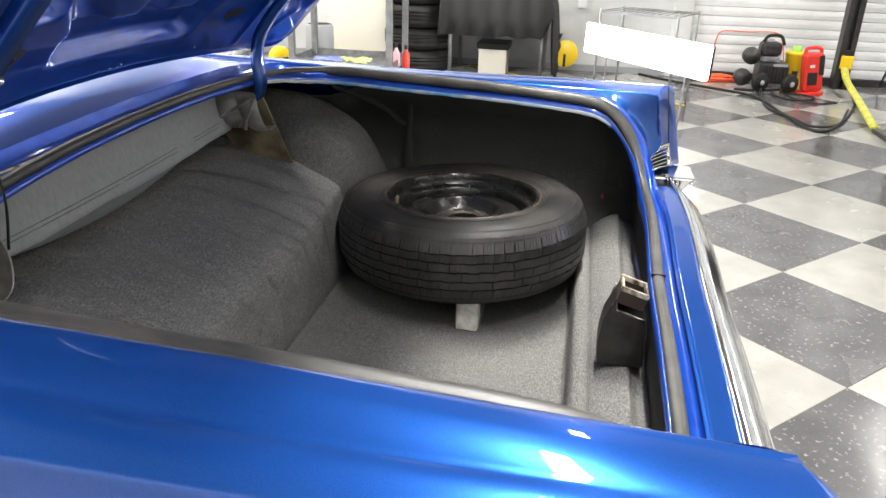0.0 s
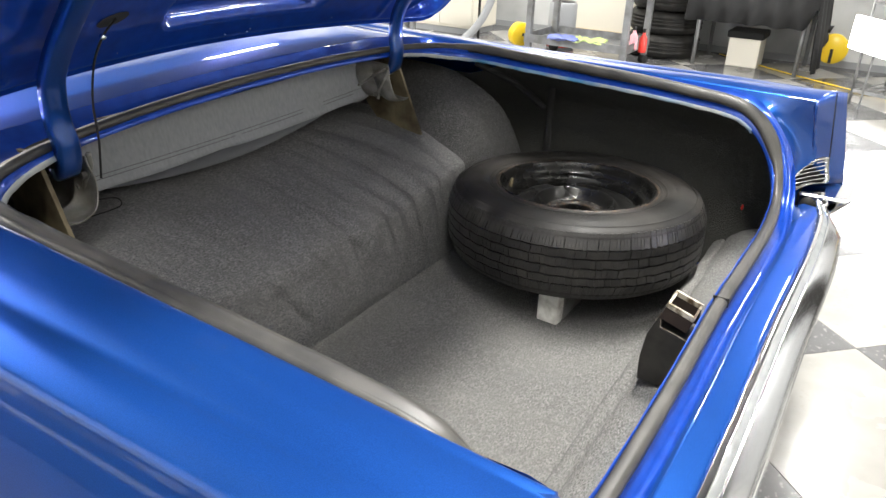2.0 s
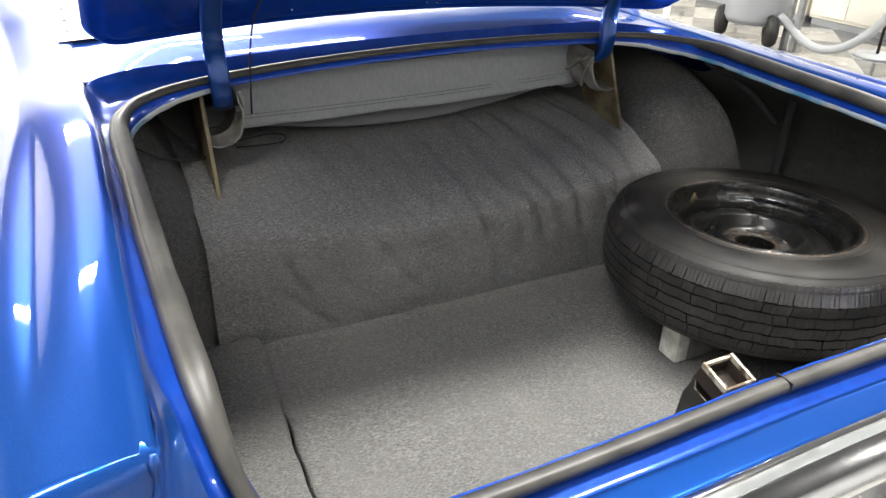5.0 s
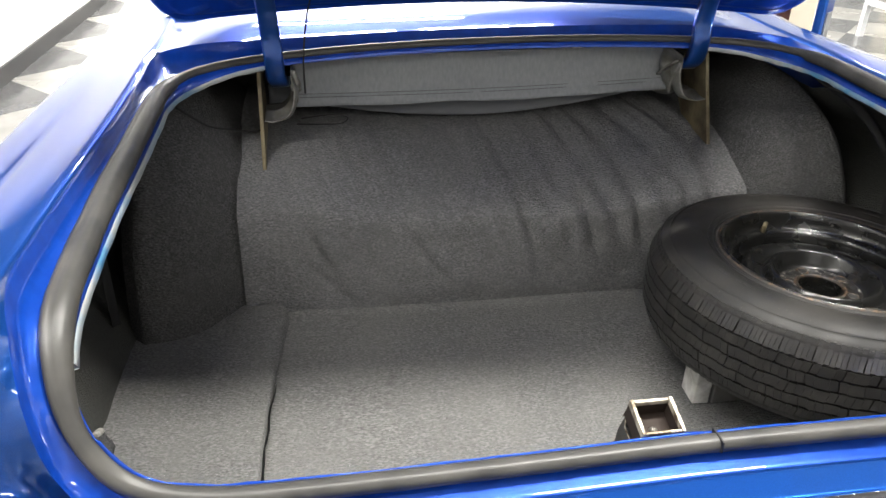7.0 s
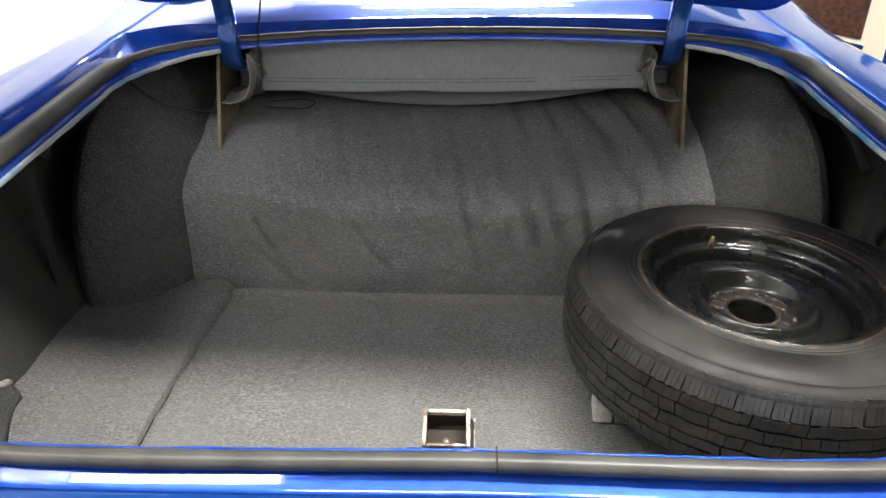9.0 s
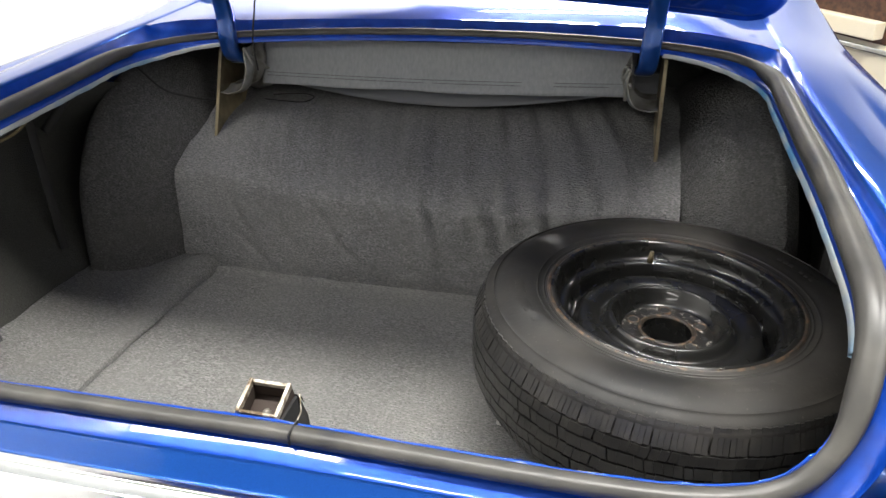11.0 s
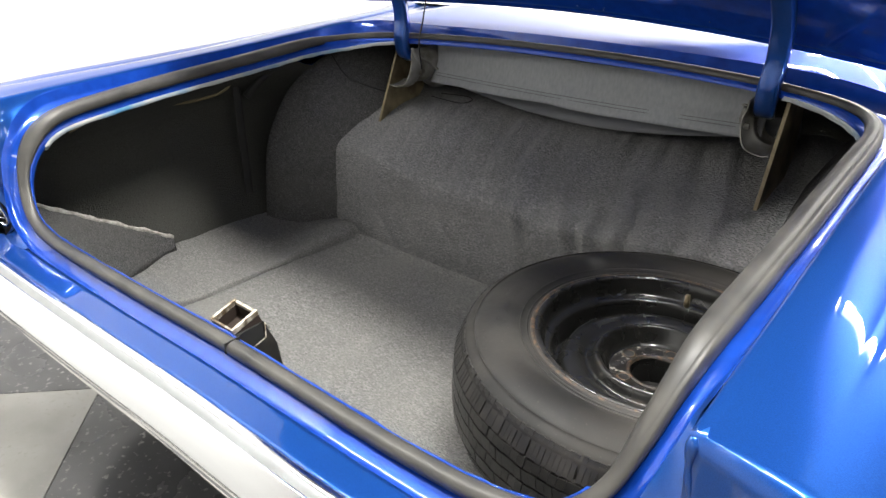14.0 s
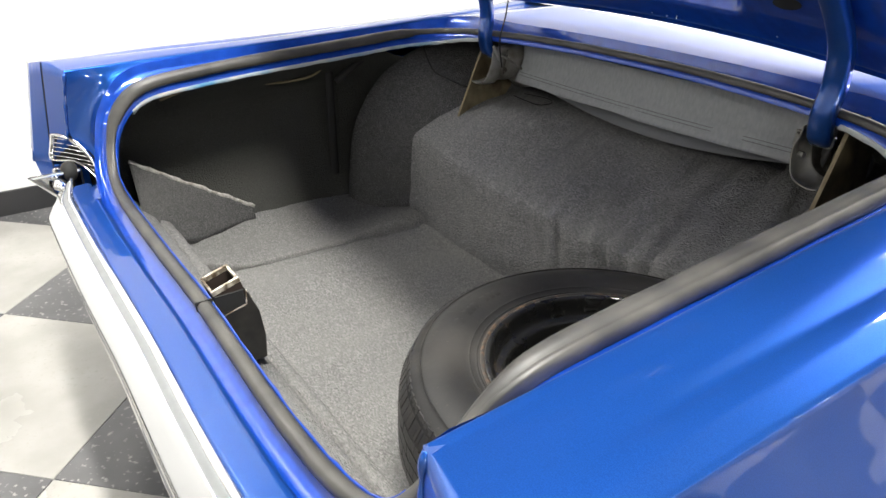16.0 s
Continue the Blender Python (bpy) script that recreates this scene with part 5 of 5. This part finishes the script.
hose("air_hose", [(6.38, -0.37, 0.012), (6.03, -0.71, 0.012), (5.64, -1.236, 0.012), (5.30, -1.344, 0.012), (4.86, -1.386, 0.012), (4.33, -1.50, 0.012), (4.73, -1.78, 0.012), (5.46, -2.08, 0.012), (6.1, -2.25, 0.03)], 0.011, MATTE, "black air hose running across the tiles")
hose("air_hose", [(5.92, -1.42, 0.05), (5.6, -1.36, 0.012), (5.05, -1.315, 0.012), (4.75, -1.42, 0.012), (4.40, -1.48, 0.030), (4.62, -1.72, 0.012), (5.2, -1.95, 0.012)], 0.009, MATTE, "black hose coiled on the tiles")
hose("power_cord", [(5.86, -1.50, 0.012), (5.62, -1.49, 0.010), (5.50, -1.64, 0.010), (5.63, -1.81, 0.010), (5.78, -1.74, 0.010), (5.66, -1.58, 0.018), (5.4, -1.75, 0.010), (5.5, -1.95, 0.010)], 0.008, MATTE, "thin black cord in loops on the tiles")
hose("air_line", [(6.3, 1.3, 0.012), (5.7, 0.5, 0.010), (5.226, -0.251, 0.010), (4.958, -0.654, 0.010)], 0.005, YELLOW, "thin yellow air line on the tiles")
hose("extension_cord", [(6.20, -0.95, 0.012), (6.28, -1.25, 0.012), (6.36, -1.10, 0.020), (6.22, -1.0, 0.030), (6.25, -1.28, 0.035), (6.38, -1.15, 0.05), (6.30, -0.96, 0.045), (6.24, -1.18, 0.06), (6.34, -1.22, 0.03)], 0.011, ORANGE, "orange extension cord in a loose heap")
hose("cord", [(6.42, -1.02, 0.008), (6.442, -1.03, 0.12), (6.445, -1.05, 0.36), (6.445, -1.10, 0.446), (6.445, -1.33, 0.450), (6.445, -1.553, 0.458), (6.443, -1.64, 0.40), (6.43, -1.69, 0.20), (6.40, -1.72, 0.008)], 0.005, ORANGE, "red cord strung along the roller door")

# compact black engine
gen = thing("generator", "compact black portable engine on small wheels", "generator", Matrix.Translation((6.03, -1.42, 0)))
part("engine", boxes(((-0.15, -0.20, 0.07), (0.12, 0.05, 0.25))), BLACK, gen, smooth=False, bevel=0.02)
for k in range(6):
    part("cooling_fin", boxes(((-0.165, -0.16 + 0.03 * k, 0.10), (-0.149, -0.148 + 0.03 * k, 0.22))), MATTE, gen, smooth=False)
part("panel", boxes(((-0.158, -0.185, 0.225), (-0.149, -0.06, 0.247))), GREYP, gen, smooth=False)
part("fuel_tank", boxes(((-0.09, -0.13, 0.30), (0.09, 0.05, 0.42))), BLACK, gen, smooth=False, bevel=0.035)
part("tank_cap", lathe([(0.0, 0.445), (0.028, 0.445), (0.032, 0.42)], 16), STEEL, gen).matrix_local = Matrix.Translation((0, -0.04, 0))
part("carry_handle", tube(spline([(-0.06, 0.04, 0.42), (-0.06, 0.0, 0.475), (-0.06, -0.10, 0.475), (-0.06, -0.14, 0.40)], 5), 0.014, 8), MATTE, gen)
part("starter", lathe([(0.0, 0.05), (0.03, 0.05), (0.035, 0.035), (0.065, 0.03), (0.075, 0.01), (0.075, -0.06)], 24), BLACK, gen).matrix_local = Matrix.Translation((-0.08, 0.12, 0.295)) @ Matrix.Rotation(-math.pi / 2, 4, "Y")
part("air_filter", lathe([(0.0, 0.06), (0.06, 0.055), (0.075, 0.03), (0.075, -0.03), (0.06, -0.055), (0.0, -0.06)], 24), BLACK, gen).matrix_local = Matrix.Translation((-0.06, 0.17, 0.105)) @ Matrix.Rotation(-math.pi / 2, 4, "Y")
part("muffler", boxes(((-0.10, -0.12, 0.252), (0.06, 0.03, 0.298))), STEEL, gen, smooth=False, bevel=0.012)
part("skid", tube(spline([(-0.17, 0.24, 0.012), (-0.18, 0.05, 0.012), (-0.17, -0.15, 0.03)], 5), 0.011, 8), MATTE, gen)
for y in (0.035, -0.215):
    wh = part("wheel", lathe([(0.0, 0.030), (0.040, 0.035), (0.046, 0.02), (0.074, 0.026), (0.086, 0.0), (0.074, -0.026), (0.0, -0.03)], 28), TYRE, gen)
    wh.matrix_local = Matrix.Translation((-0.19, y, 0.086)) @ Matrix.Rotation(-math.pi / 2, 4, "Y") @ Matrix.Rotation(0.5, 4, "X")
    part("hub_cap", lathe([(0.0, 0.040), (0.02, 0.039), (0.024, 0.033)], 14), GREYP, wh)
can = thing("plastic_can", "yellow plastic can with a green cap", "can", Matrix.Translation((6.13, -1.715, 0)))
part("can_body", lathe([(0.0, 0.0), (0.070, 0.0), (0.076, 0.01), (0.088, 0.30), (0.094, 0.305), (0.094, 0.325), (0.080, 0.335), (0.0, 0.335)], 28), YELLOW, can)
part("cap", lathe([(0.0, 0.385), (0.040, 0.38), (0.048, 0.336)], 16), mat("green_cap", (0.25, 0.5, 0.05), 0.4), can)
part("sticker", boxes(((-0.092, -0.02, 0.10), (-0.080, 0.03, 0.17))), MATTE, can, smooth=False)
pack = thing("jump_starter", "red and black jump starter leaning by the door", "jump starter", Matrix.Translation((5.90, -1.83, 0)) @ Matrix.Rotation(math.radians(-7), 4, "X"))
part("case", boxes(((-0.07, -0.085, 0.03), (0.07, 0.075, 0.36))), RED, pack, smooth=False, bevel=0.025)
part("top_band", boxes(((-0.073, -0.09, 0.17), (0.073, -0.040, 0.345))), MATTE, pack, smooth=False, bevel=0.012)
part("front_panel", boxes(((-0.077, -0.035, 0.09), (-0.069, 0.045, 0.20))), MATTE, pack, smooth=False, bevel=0.004)
part("gauge", boxes(((-0.076, -0.01, 0.24), (-0.069, 0.03, 0.265))), DOORMAT, pack, smooth=False)
part("handle", tube(spline([(0, -0.075, 0.34), (0, -0.06, 0.395), (0, 0.045, 0.395), (0, 0.06, 0.345)], 5), 0.016, 8), RED, pack)
part("foot", boxes(((-0.10, -0.09, 0.0), (0.06, 0.12, 0.032))), RED, pack, smooth=False, bevel=0.008)

# softbox panel on a low stand, glowing
soft = thing("softbox", "glowing white studio light panel on a low stand", "studio light", SOFT_AT)
SOFT = GLOW.copy()
SOFT.name = "panel_glow"
SOFT.node_tree.nodes["Principled BSDF"].inputs["Emission Strength"].default_value = 16.0
part("panel", boxes(((-0.69, -0.112, -0.0), (0.69, 0.112, 0.04))), SOFT, soft, "glowing panel", smooth=False, bevel=0.01)
part("back", boxes(((-0.67, -0.105, 0.041), (0.67, 0.105, 0.08))), MATTE, soft, smooth=False, bevel=0.01)
for a in (-0.45, 0.45):
    part("leg", boxes(((a - 0.005, -0.505, 0.055), (a + 0.005, -0.106, 0.065))), STEEL, soft, smooth=False)

# low wire trolley behind the light
rack = thing("wire_rack", "dark wire trolley behind the studio light", "rack", Matrix.Translation((5.05, -0.30, 0)) @ Matrix.Rotation(math.radians(-24), 4, "Z"))
for x in (-0.24, 0.24):
    for y in (-0.31, 0.31):
        part("post", tube([Vector((x, y, 0)), Vector((x, y, 0.72))], 0.010, 8), STEEL, rack)
for z in (0.10, 0.70):
    for k in range(11):
        y = -0.31 + 0.62 * k / 10
        part("wire", boxes(((-0.234, y - 0.003, z), (0.234, y + 0.003, z + 0.006))), STEEL, rack, smooth=False)
    for x in (-0.24, 0.24):
        part("side_rail", boxes(((x - 0.006, -0.31, z - 0.010), (x + 0.006, 0.31, z + 0.010))), STEEL, rack, smooth=False)

# table under a black cloth, with a white box below
table = thing("folding_table", "table draped with a black cloth", "table", Matrix.Translation((6.0, 0.98, 0)))
part("tabletop", boxes(((-0.36, -0.48, 0.70), (0.36, 0.48, 0.74))), MATTE, table, smooth=False)
for x in (-0.30, 0.30):
    for y in (-0.42, 0.42):
        part("leg", tube([Vector((x, y, 0)), Vector((x, y, 0.70))], 0.018, 8), STEEL, table)
cloth = thing("tablecloth", "black cloth hanging over a folding table", "tablecloth", Matrix.Translation((6.0, 0.98, 0)))
rows = []
for i in range(41):
    y = -0.5 + 1.0 * i / 40
    drop = 0.36 + 0.006 * math.sin(i * 0.7) - (0.20 * smooth01((abs(y) - 0.40) / 0.1) if y < 0 else -0.0)
    rows.append([Vector((0.38, y, 0.748)), Vector((-0.37, y, 0.748)), Vector((-0.385 + 0.012 * math.sin(i * 0.9), y, 0.72)), Vector((-0.40 + 0.02 * math.sin(i * 0.9), y * 1.02, 0.55)), Vector((-0.40 + 0.03 * math.sin(i * 0.9), y * 1.04, 0.745 - drop))])
part("drape", grid(rows), BLACKCLOTH, cloth, thick=0.004)
rows = []
for i in range(21):
    x = -0.40 + 0.78 * i / 20
    rows.append([Vector((x, -0.485, 0.752)), Vector((x, -0.505 - 0.02 * math.sin(i), 0.60)), Vector((x - 0.02, -0.53 - 0.03 * math.sin(i), 0.30)), Vector((x - 0.02, -0.55 - 0.03 * math.sin(i), 0.06 + 0.3 * smooth01((x + 0.1) / 0.4)))])
part("side_drape", grid(rows), BLACKCLOTH, cloth, thick=0.004)
carton = thing("carton", "white carton with a dark lid under the table", "box", Matrix.Translation((5.98, 1.02, 0)))
part("box", boxes(((-0.14, -0.13, 0.0), (0.14, 0.13, 0.24))), CABINET, carton, smooth=False, bevel=0.004)
part("lid", boxes(((-0.16, -0.15, 0.242), (0.16, 0.15, 0.30))), MATTE, carton, smooth=False, bevel=0.01)


def reel(name, m, r, w):
    ob = thing(name, "yellow cord reel standing on edge", "cord reel", m)
    part("disc", lathe([(0.0, -w), (r * 0.96, -w), (r, -w * 0.8), (r, w * 0.8), (r * 0.96, w), (0.0, w)], 36), YELLOW, ob)
    part("hub", boxes(((-0.012, -r * 0.95, -w - 0.01), (0.012, 0.0, -w - 0.001))), MATTE, ob, smooth=False)
    return ob


reel("cord_reel", Matrix.Translation((6.2, 0.36, 0.19)) @ Matrix.Rotation(math.pi / 2, 4, "Y") @ Matrix.Rotation(math.pi / 2, 4, "Z"), 0.125, 0.03)
reel("cord_reel", Matrix.Translation((5.25, 2.88, 0.14)) @ Matrix.Rotation(math.radians(60), 4, "Z") @ Matrix.Rotation(math.pi / 2, 4, "Y"), 0.105, 0.04)
part("outlet", boxes(((X1 - 0.03, 0.20, 0.60), (X1, 0.28, 0.72))), DOORMAT, None, smooth=False)
tagged(bpy.data.objects["outlet"], "white wall socket on the plaster", "socket")

# stack of tyres
one = thing("stacked_tyre", "black tyre lying in a tall stack", "tyre", Matrix.Translation((5.98, 1.76, 0.105)), "stack of tyres")
ring = [(p.x, p.y) for p in spline([(0.20, 0.08, 0), (0.24, 0.10, 0), (0.29, 0.095, 0), (0.315, 0.07, 0), (0.325, 0.045, 0), (0.315, 0.035, 0), (0.327, 0.02, 0), (0.316, 0.005, 0), (0.327, -0.01, 0), (0.316, -0.03, 0), (0.325, -0.045, 0), (0.315, -0.07, 0), (0.29, -0.095, 0), (0.24, -0.10, 0), (0.20, -0.08, 0)], 3)]
part("carcass", lathe(ring, 48), TYRE, one)
for k in range(1, 5):
    copy_thing(one, Matrix.Translation((5.98 + 0.02 * math.sin(k * 2.1), 1.76 + 0.015 * math.cos(k * 1.3), 0.105 + 0.205 * k)))

# grey utility cart with rags and bottles on its lower tray
cart = thing("utility_cart", "grey steel utility cart with two trays", "cart", Matrix.Translation((5.1, 2.17, 0)))
for x in (-0.28, 0.28):
    for y in (-0.42, 0.42):
        part("leg", boxes(((x - 0.025, y - 0.025, 0.08), (x + 0.025, y + 0.025, 0.80))), STEEL, cart, smooth=False, bevel=0.004)
        bm = lathe([(0.0, 0.02), (0.04, 0.02), (0.045, 0.0), (0.04, -0.02), (0.0, -0.02)], 20)
        bm.transform(Matrix.Translation((x, y, 0.045)) @ Matrix.Rotation(math.pi / 2, 4, "Y"))
        part("castor", bm, MATTE, cart)
for z in (0.16, 0.74):
    bm = boxes(((-0.31, -0.45, z), (0.31, 0.45, z + 0.012)), ((-0.31, -0.45, z + 0.012), (-0.30, 0.45, z + 0.07)), ((0.30, -0.45, z + 0.012), (0.31, 0.45, z + 0.07)), ((-0.30, -0.45, z + 0.012), (0.30, -0.44, z + 0.07)), ((-0.30, 0.44, z + 0.012), (0.30, 0.45, z + 0.07)))
    part("tray", bm, STEEL, cart, smooth=False)
part("handle", tube(spline([(-0.2, -0.45, 0.78), (-0.2, -0.56, 0.80), (0.2, -0.56, 0.80), (0.2, -0.45, 0.78)], 5), 0.014, 8), GREYP, cart)


def rag(name, at, m, label, seed):
    ob = thing(name, label, "rag", Matrix.Translation(at))
    rows = [[Vector((-0.09 + 0.18 * i / 12, -0.12 + 0.24 * k / 12, 0.014 + 0.045 * (1 + noise.noise(Vector((i * 0.35, k * 0.35, seed)))))) for k in range(13)] for i in range(13)]
    part("fold", grid(rows), m, ob, thick=0.006)
    return ob


rag("rag", (4.86, 2.05, 0.172), mat("lime_rag", (0.72, 0.85, 0.35), 0.9), "pale lime cleaning rag in a heap", 1.0)
rag("rag", (4.80, 2.25, 0.172), mat("blue_rag", (0.25, 0.3, 0.7), 0.9), "blue cleaning rag in a heap", 5.0)
rag("rag", (4.80, 1.64, 0.752), mat("pale_rag", (0.78, 0.85, 0.55), 0.9), "pale green rag on the cart", 8.0)
for i, (x, y, c) in enumerate(((4.95, 1.64, RED), (5.02, 1.74, mat("pink_bottle", (0.75, 0.35, 0.4), 0.3)))):
    b = thing("spray_bottle", "small coloured plastic bottle on the cart", "bottle", Matrix.Translation((x, y, 0.172)), "bottles on the cart")
    part("flask", lathe([(0.0, 0.0), (0.03, 0.0), (0.032, 0.01), (0.032, 0.11), (0.012, 0.14), (0.012, 0.16)], 16), c, b)
    part("cap", lathe([(0.014, 0.155), (0.014, 0.185), (0.0, 0.187)], 12), MATTE, b)

# boards and white cabinets along the wall
board = thing("tan_panel", "pale boards leaning against the wall", "board", Matrix.Translation((6.32, 2.35, 0)))
part("sheet", boxes(((-0.03, -0.42, 0.02), (0.03, 0.42, 1.05))), CABINET, board, smooth=False)
part("strip", boxes(((-0.04, -0.42, 0.02), (-0.031, 0.42, 0.10))), CARD, board, smooth=False)
tag = [(5.85, 3.95), (5.85, 4.75), (5.85, 5.55), (5.85, 6.35)]
for i, (x, y) in enumerate(tag):
    cab = thing("storage_cabinet", "cream metal storage cabinet with closed doors", "cabinet", Matrix.Translation((x, y, 0)), "row of cream cabinets")
    part("carcass", boxes(((-0.25, -0.38, 0.06), (0.25, 0.38, 1.85))), CABINET, cab, smooth=False, bevel=0.006)
    part("plinth", boxes(((-0.23, -0.36, 0.0), (0.23, 0.36, 0.058))), GREYP, cab, smooth=False)
    for s in (-1, 1):
        dr = part("door", boxes(((-0.268, min(0.004 * s, 0.37 * s), 0.09), (-0.252, max(0.004 * s, 0.37 * s), 1.82))), CABINET, cab, smooth=False, bevel=0.003)
        part("handle", boxes(((-0.285, s * 0.04 - 0.008, 0.85), (-0.269, s * 0.04 + 0.008, 1.0))), STEEL, dr, smooth=False)
jug = thing("water_jug", "clear jug with a red base by the wall", "jug", Matrix.Translation((5.6, 2.62, 0)))
part("flask", lathe([(0.0, 0.0), (0.12, 0.0), (0.13, 0.02), (0.13, 0.40), (0.11, 0.42)], 24), GREYP, jug)
part("base", lathe([(0.0, 0.02), (0.131, 0.02), (0.134, 0.10), (0.131, 0.12)], 24), RED, jug)

stand = thing("pole_stand", "thin black pole on a round base", "stand", Matrix.Translation((4.95, 3.15, 0)))
part("base", lathe([(0.0, 0.025), (0.15, 0.022), (0.17, 0.010), (0.17, 0.0), (0.0, 0.0)], 32), GREYP, stand)
part("pole", tube([Vector((0, 0, 0.02)), Vector((0, 0, 1.5))], 0.012, 8), MATTE, stand)

vac = thing("dust_extractor", "grey dust extractor on black wheels with a thick hose", "vacuum", Matrix.Translation((4.45, 3.95, 0)))
part("tank", lathe([(0.0, 0.15), (0.22, 0.15), (0.25, 0.2), (0.25, 0.75), (0.2, 0.85), (0.0, 0.88)], 32), GREYP, vac)
for y in (-0.26, 0.26):
    bm = lathe([(0.0, 0.035), (0.04, 0.04), (0.05, 0.02), (0.11, 0.035), (0.125, 0.0), (0.11, -0.035), (0.0, -0.035)], 28)
    bm.transform(Matrix.Translation((-0.1, y, 0.125)) @ Matrix.Rotation(math.radians(55), 4, "Z") @ Matrix.Rotation(math.pi / 2, 4, "X"))
    part("wheel", bm, TYRE, vac)
for y in (-0.42, -0.33):
    part("upright", boxes(((-0.02, y - 0.02, 0.0), (0.02, y + 0.02, 1.0))), STEEL, vac, smooth=False)
part("hose", tube(spline([(-0.05, -0.28, 0.25), (0.0, -0.55, 0.08), (0.0, -0.85, 0.12), (0.05, -1.1, 0.4), (0.1, -1.2, 0.9), (0.1, -0.9, 1.2)], 8), 0.032, 12), GREYP, vac, "ribbed grey hose")
ladder = thing("step_ladder", "white folding step ladder", "ladder", Matrix.Translation((3.9, 4.6, 0)))
for y in (-0.2, 0.2):
    part("rail", boxes(((-0.02, y - 0.02, 0.0), (0.02, y + 0.02, 1.1))), DOORMAT, ladder, smooth=False)
for z in (0.25, 0.5, 0.75, 1.0):
    part("tread", boxes(((-0.05, -0.18, z), (0.05, 0.18, z + 0.025))), DOORMAT, ladder, smooth=False)

# ---- checkered floor, tile by tile ----
struct("floor", boxes(((X0 - 0.15, Y0 - 0.15, -0.15), (X1 + 0.2, Y1 + 0.15, -0.008))), mat("tile_joint", (0.06, 0.058, 0.054), 0.7), "grey and charcoal checkered tile floor")
floor_ob = bpy.data.objects["floor"]
SIDE = 0.6096
HALF = SIDE / math.sqrt(2)


def tile_mesh(name, m):
    bm = bmesh.new()
    s = SIDE / 2 - 0.0008
    lo = [bm.verts.new((a * s, b * s, -0.008)) for a, b in ((-1, -1), (1, -1), (1, 1), (-1, 1))]
    md = [bm.verts.new((a * s, b * s, -0.0008)) for a, b in ((-1, -1), (1, -1), (1, 1), (-1, 1))]
    hi = [bm.verts.new((a * (s - 0.001), b * (s - 0.001), 0.0)) for a, b in ((-1, -1), (1, -1), (1, 1), (-1, 1))]
    bm.faces.new(hi)
    for i in range(4):
        j = (i + 1) % 4
        bm.faces.new((lo[i], lo[j], md[j], md[i]))
        bm.faces.new((md[i], md[j], hi[j], hi[i]))
    me = bpy.data.meshes.new(name)
    bm.to_mesh(me)
    bm.free()
    me.materials.append(m)
    return me


MESH = {True: tile_mesh("tile_dark", TILE_DARK), False: tile_mesh("tile_light", TILE_LIGHT)}
spots = []
for a in range(-30, 31):
    for b in range(-30, 31):
        x, y = 2.136 + HALF * (a + b), -0.70 + HALF * (a - b)
        if X0 + 0.35 < x < X1 - 0.35 and Y0 + 0.35 < y < Y1 - 0.35:
            spots.append((math.hypot(x - 2.6, y + 0.6), x, y, (a + b) % 2 == 0))
        elif X0 - 0.1 < x < X1 + 0.1 and Y0 - 0.1 < y < Y1 + 0.1:
            spots.append((99, x, y, (a + b) % 2 == 0))
spots.sort()
for _, x, y, dark in spots[:290]:
    ob = new("tile", MESH[dark])
    ob.parent = floor_ob
    ob.matrix_world = pose(x, y, 0, 0, 0, 45)
rest = {True: bmesh.new(), False: bmesh.new()}
for _, x, y, dark in spots[290:]:
    s = SIDE / 2 - 0.0015
    m = pose(x, y, 0, 0, 0, 45)
    rest[dark].faces.new([rest[dark].verts.new(m @ Vector((p * s, q * s, 0))) for p, q in ((-1, -1), (1, -1), (1, 1), (-1, 1))])
for dark, bm in rest.items():
    for co, no in (((X0, 0, 0), (-1, 0, 0)), ((X1 + 0.05, 0, 0), (1, 0, 0)), ((0, Y0, 0), (0, -1, 0)), ((0, Y1, 0), (0, 1, 0))):
        bmesh.ops.bisect_plane(bm, geom=bm.verts[:] + bm.edges[:] + bm.faces[:], plane_co=co, plane_no=no, clear_outer=True)
    tagged(part("far_tiles", bm, TILE_DARK if dark else TILE_LIGHT, floor_ob, smooth=False), kind="stuff")
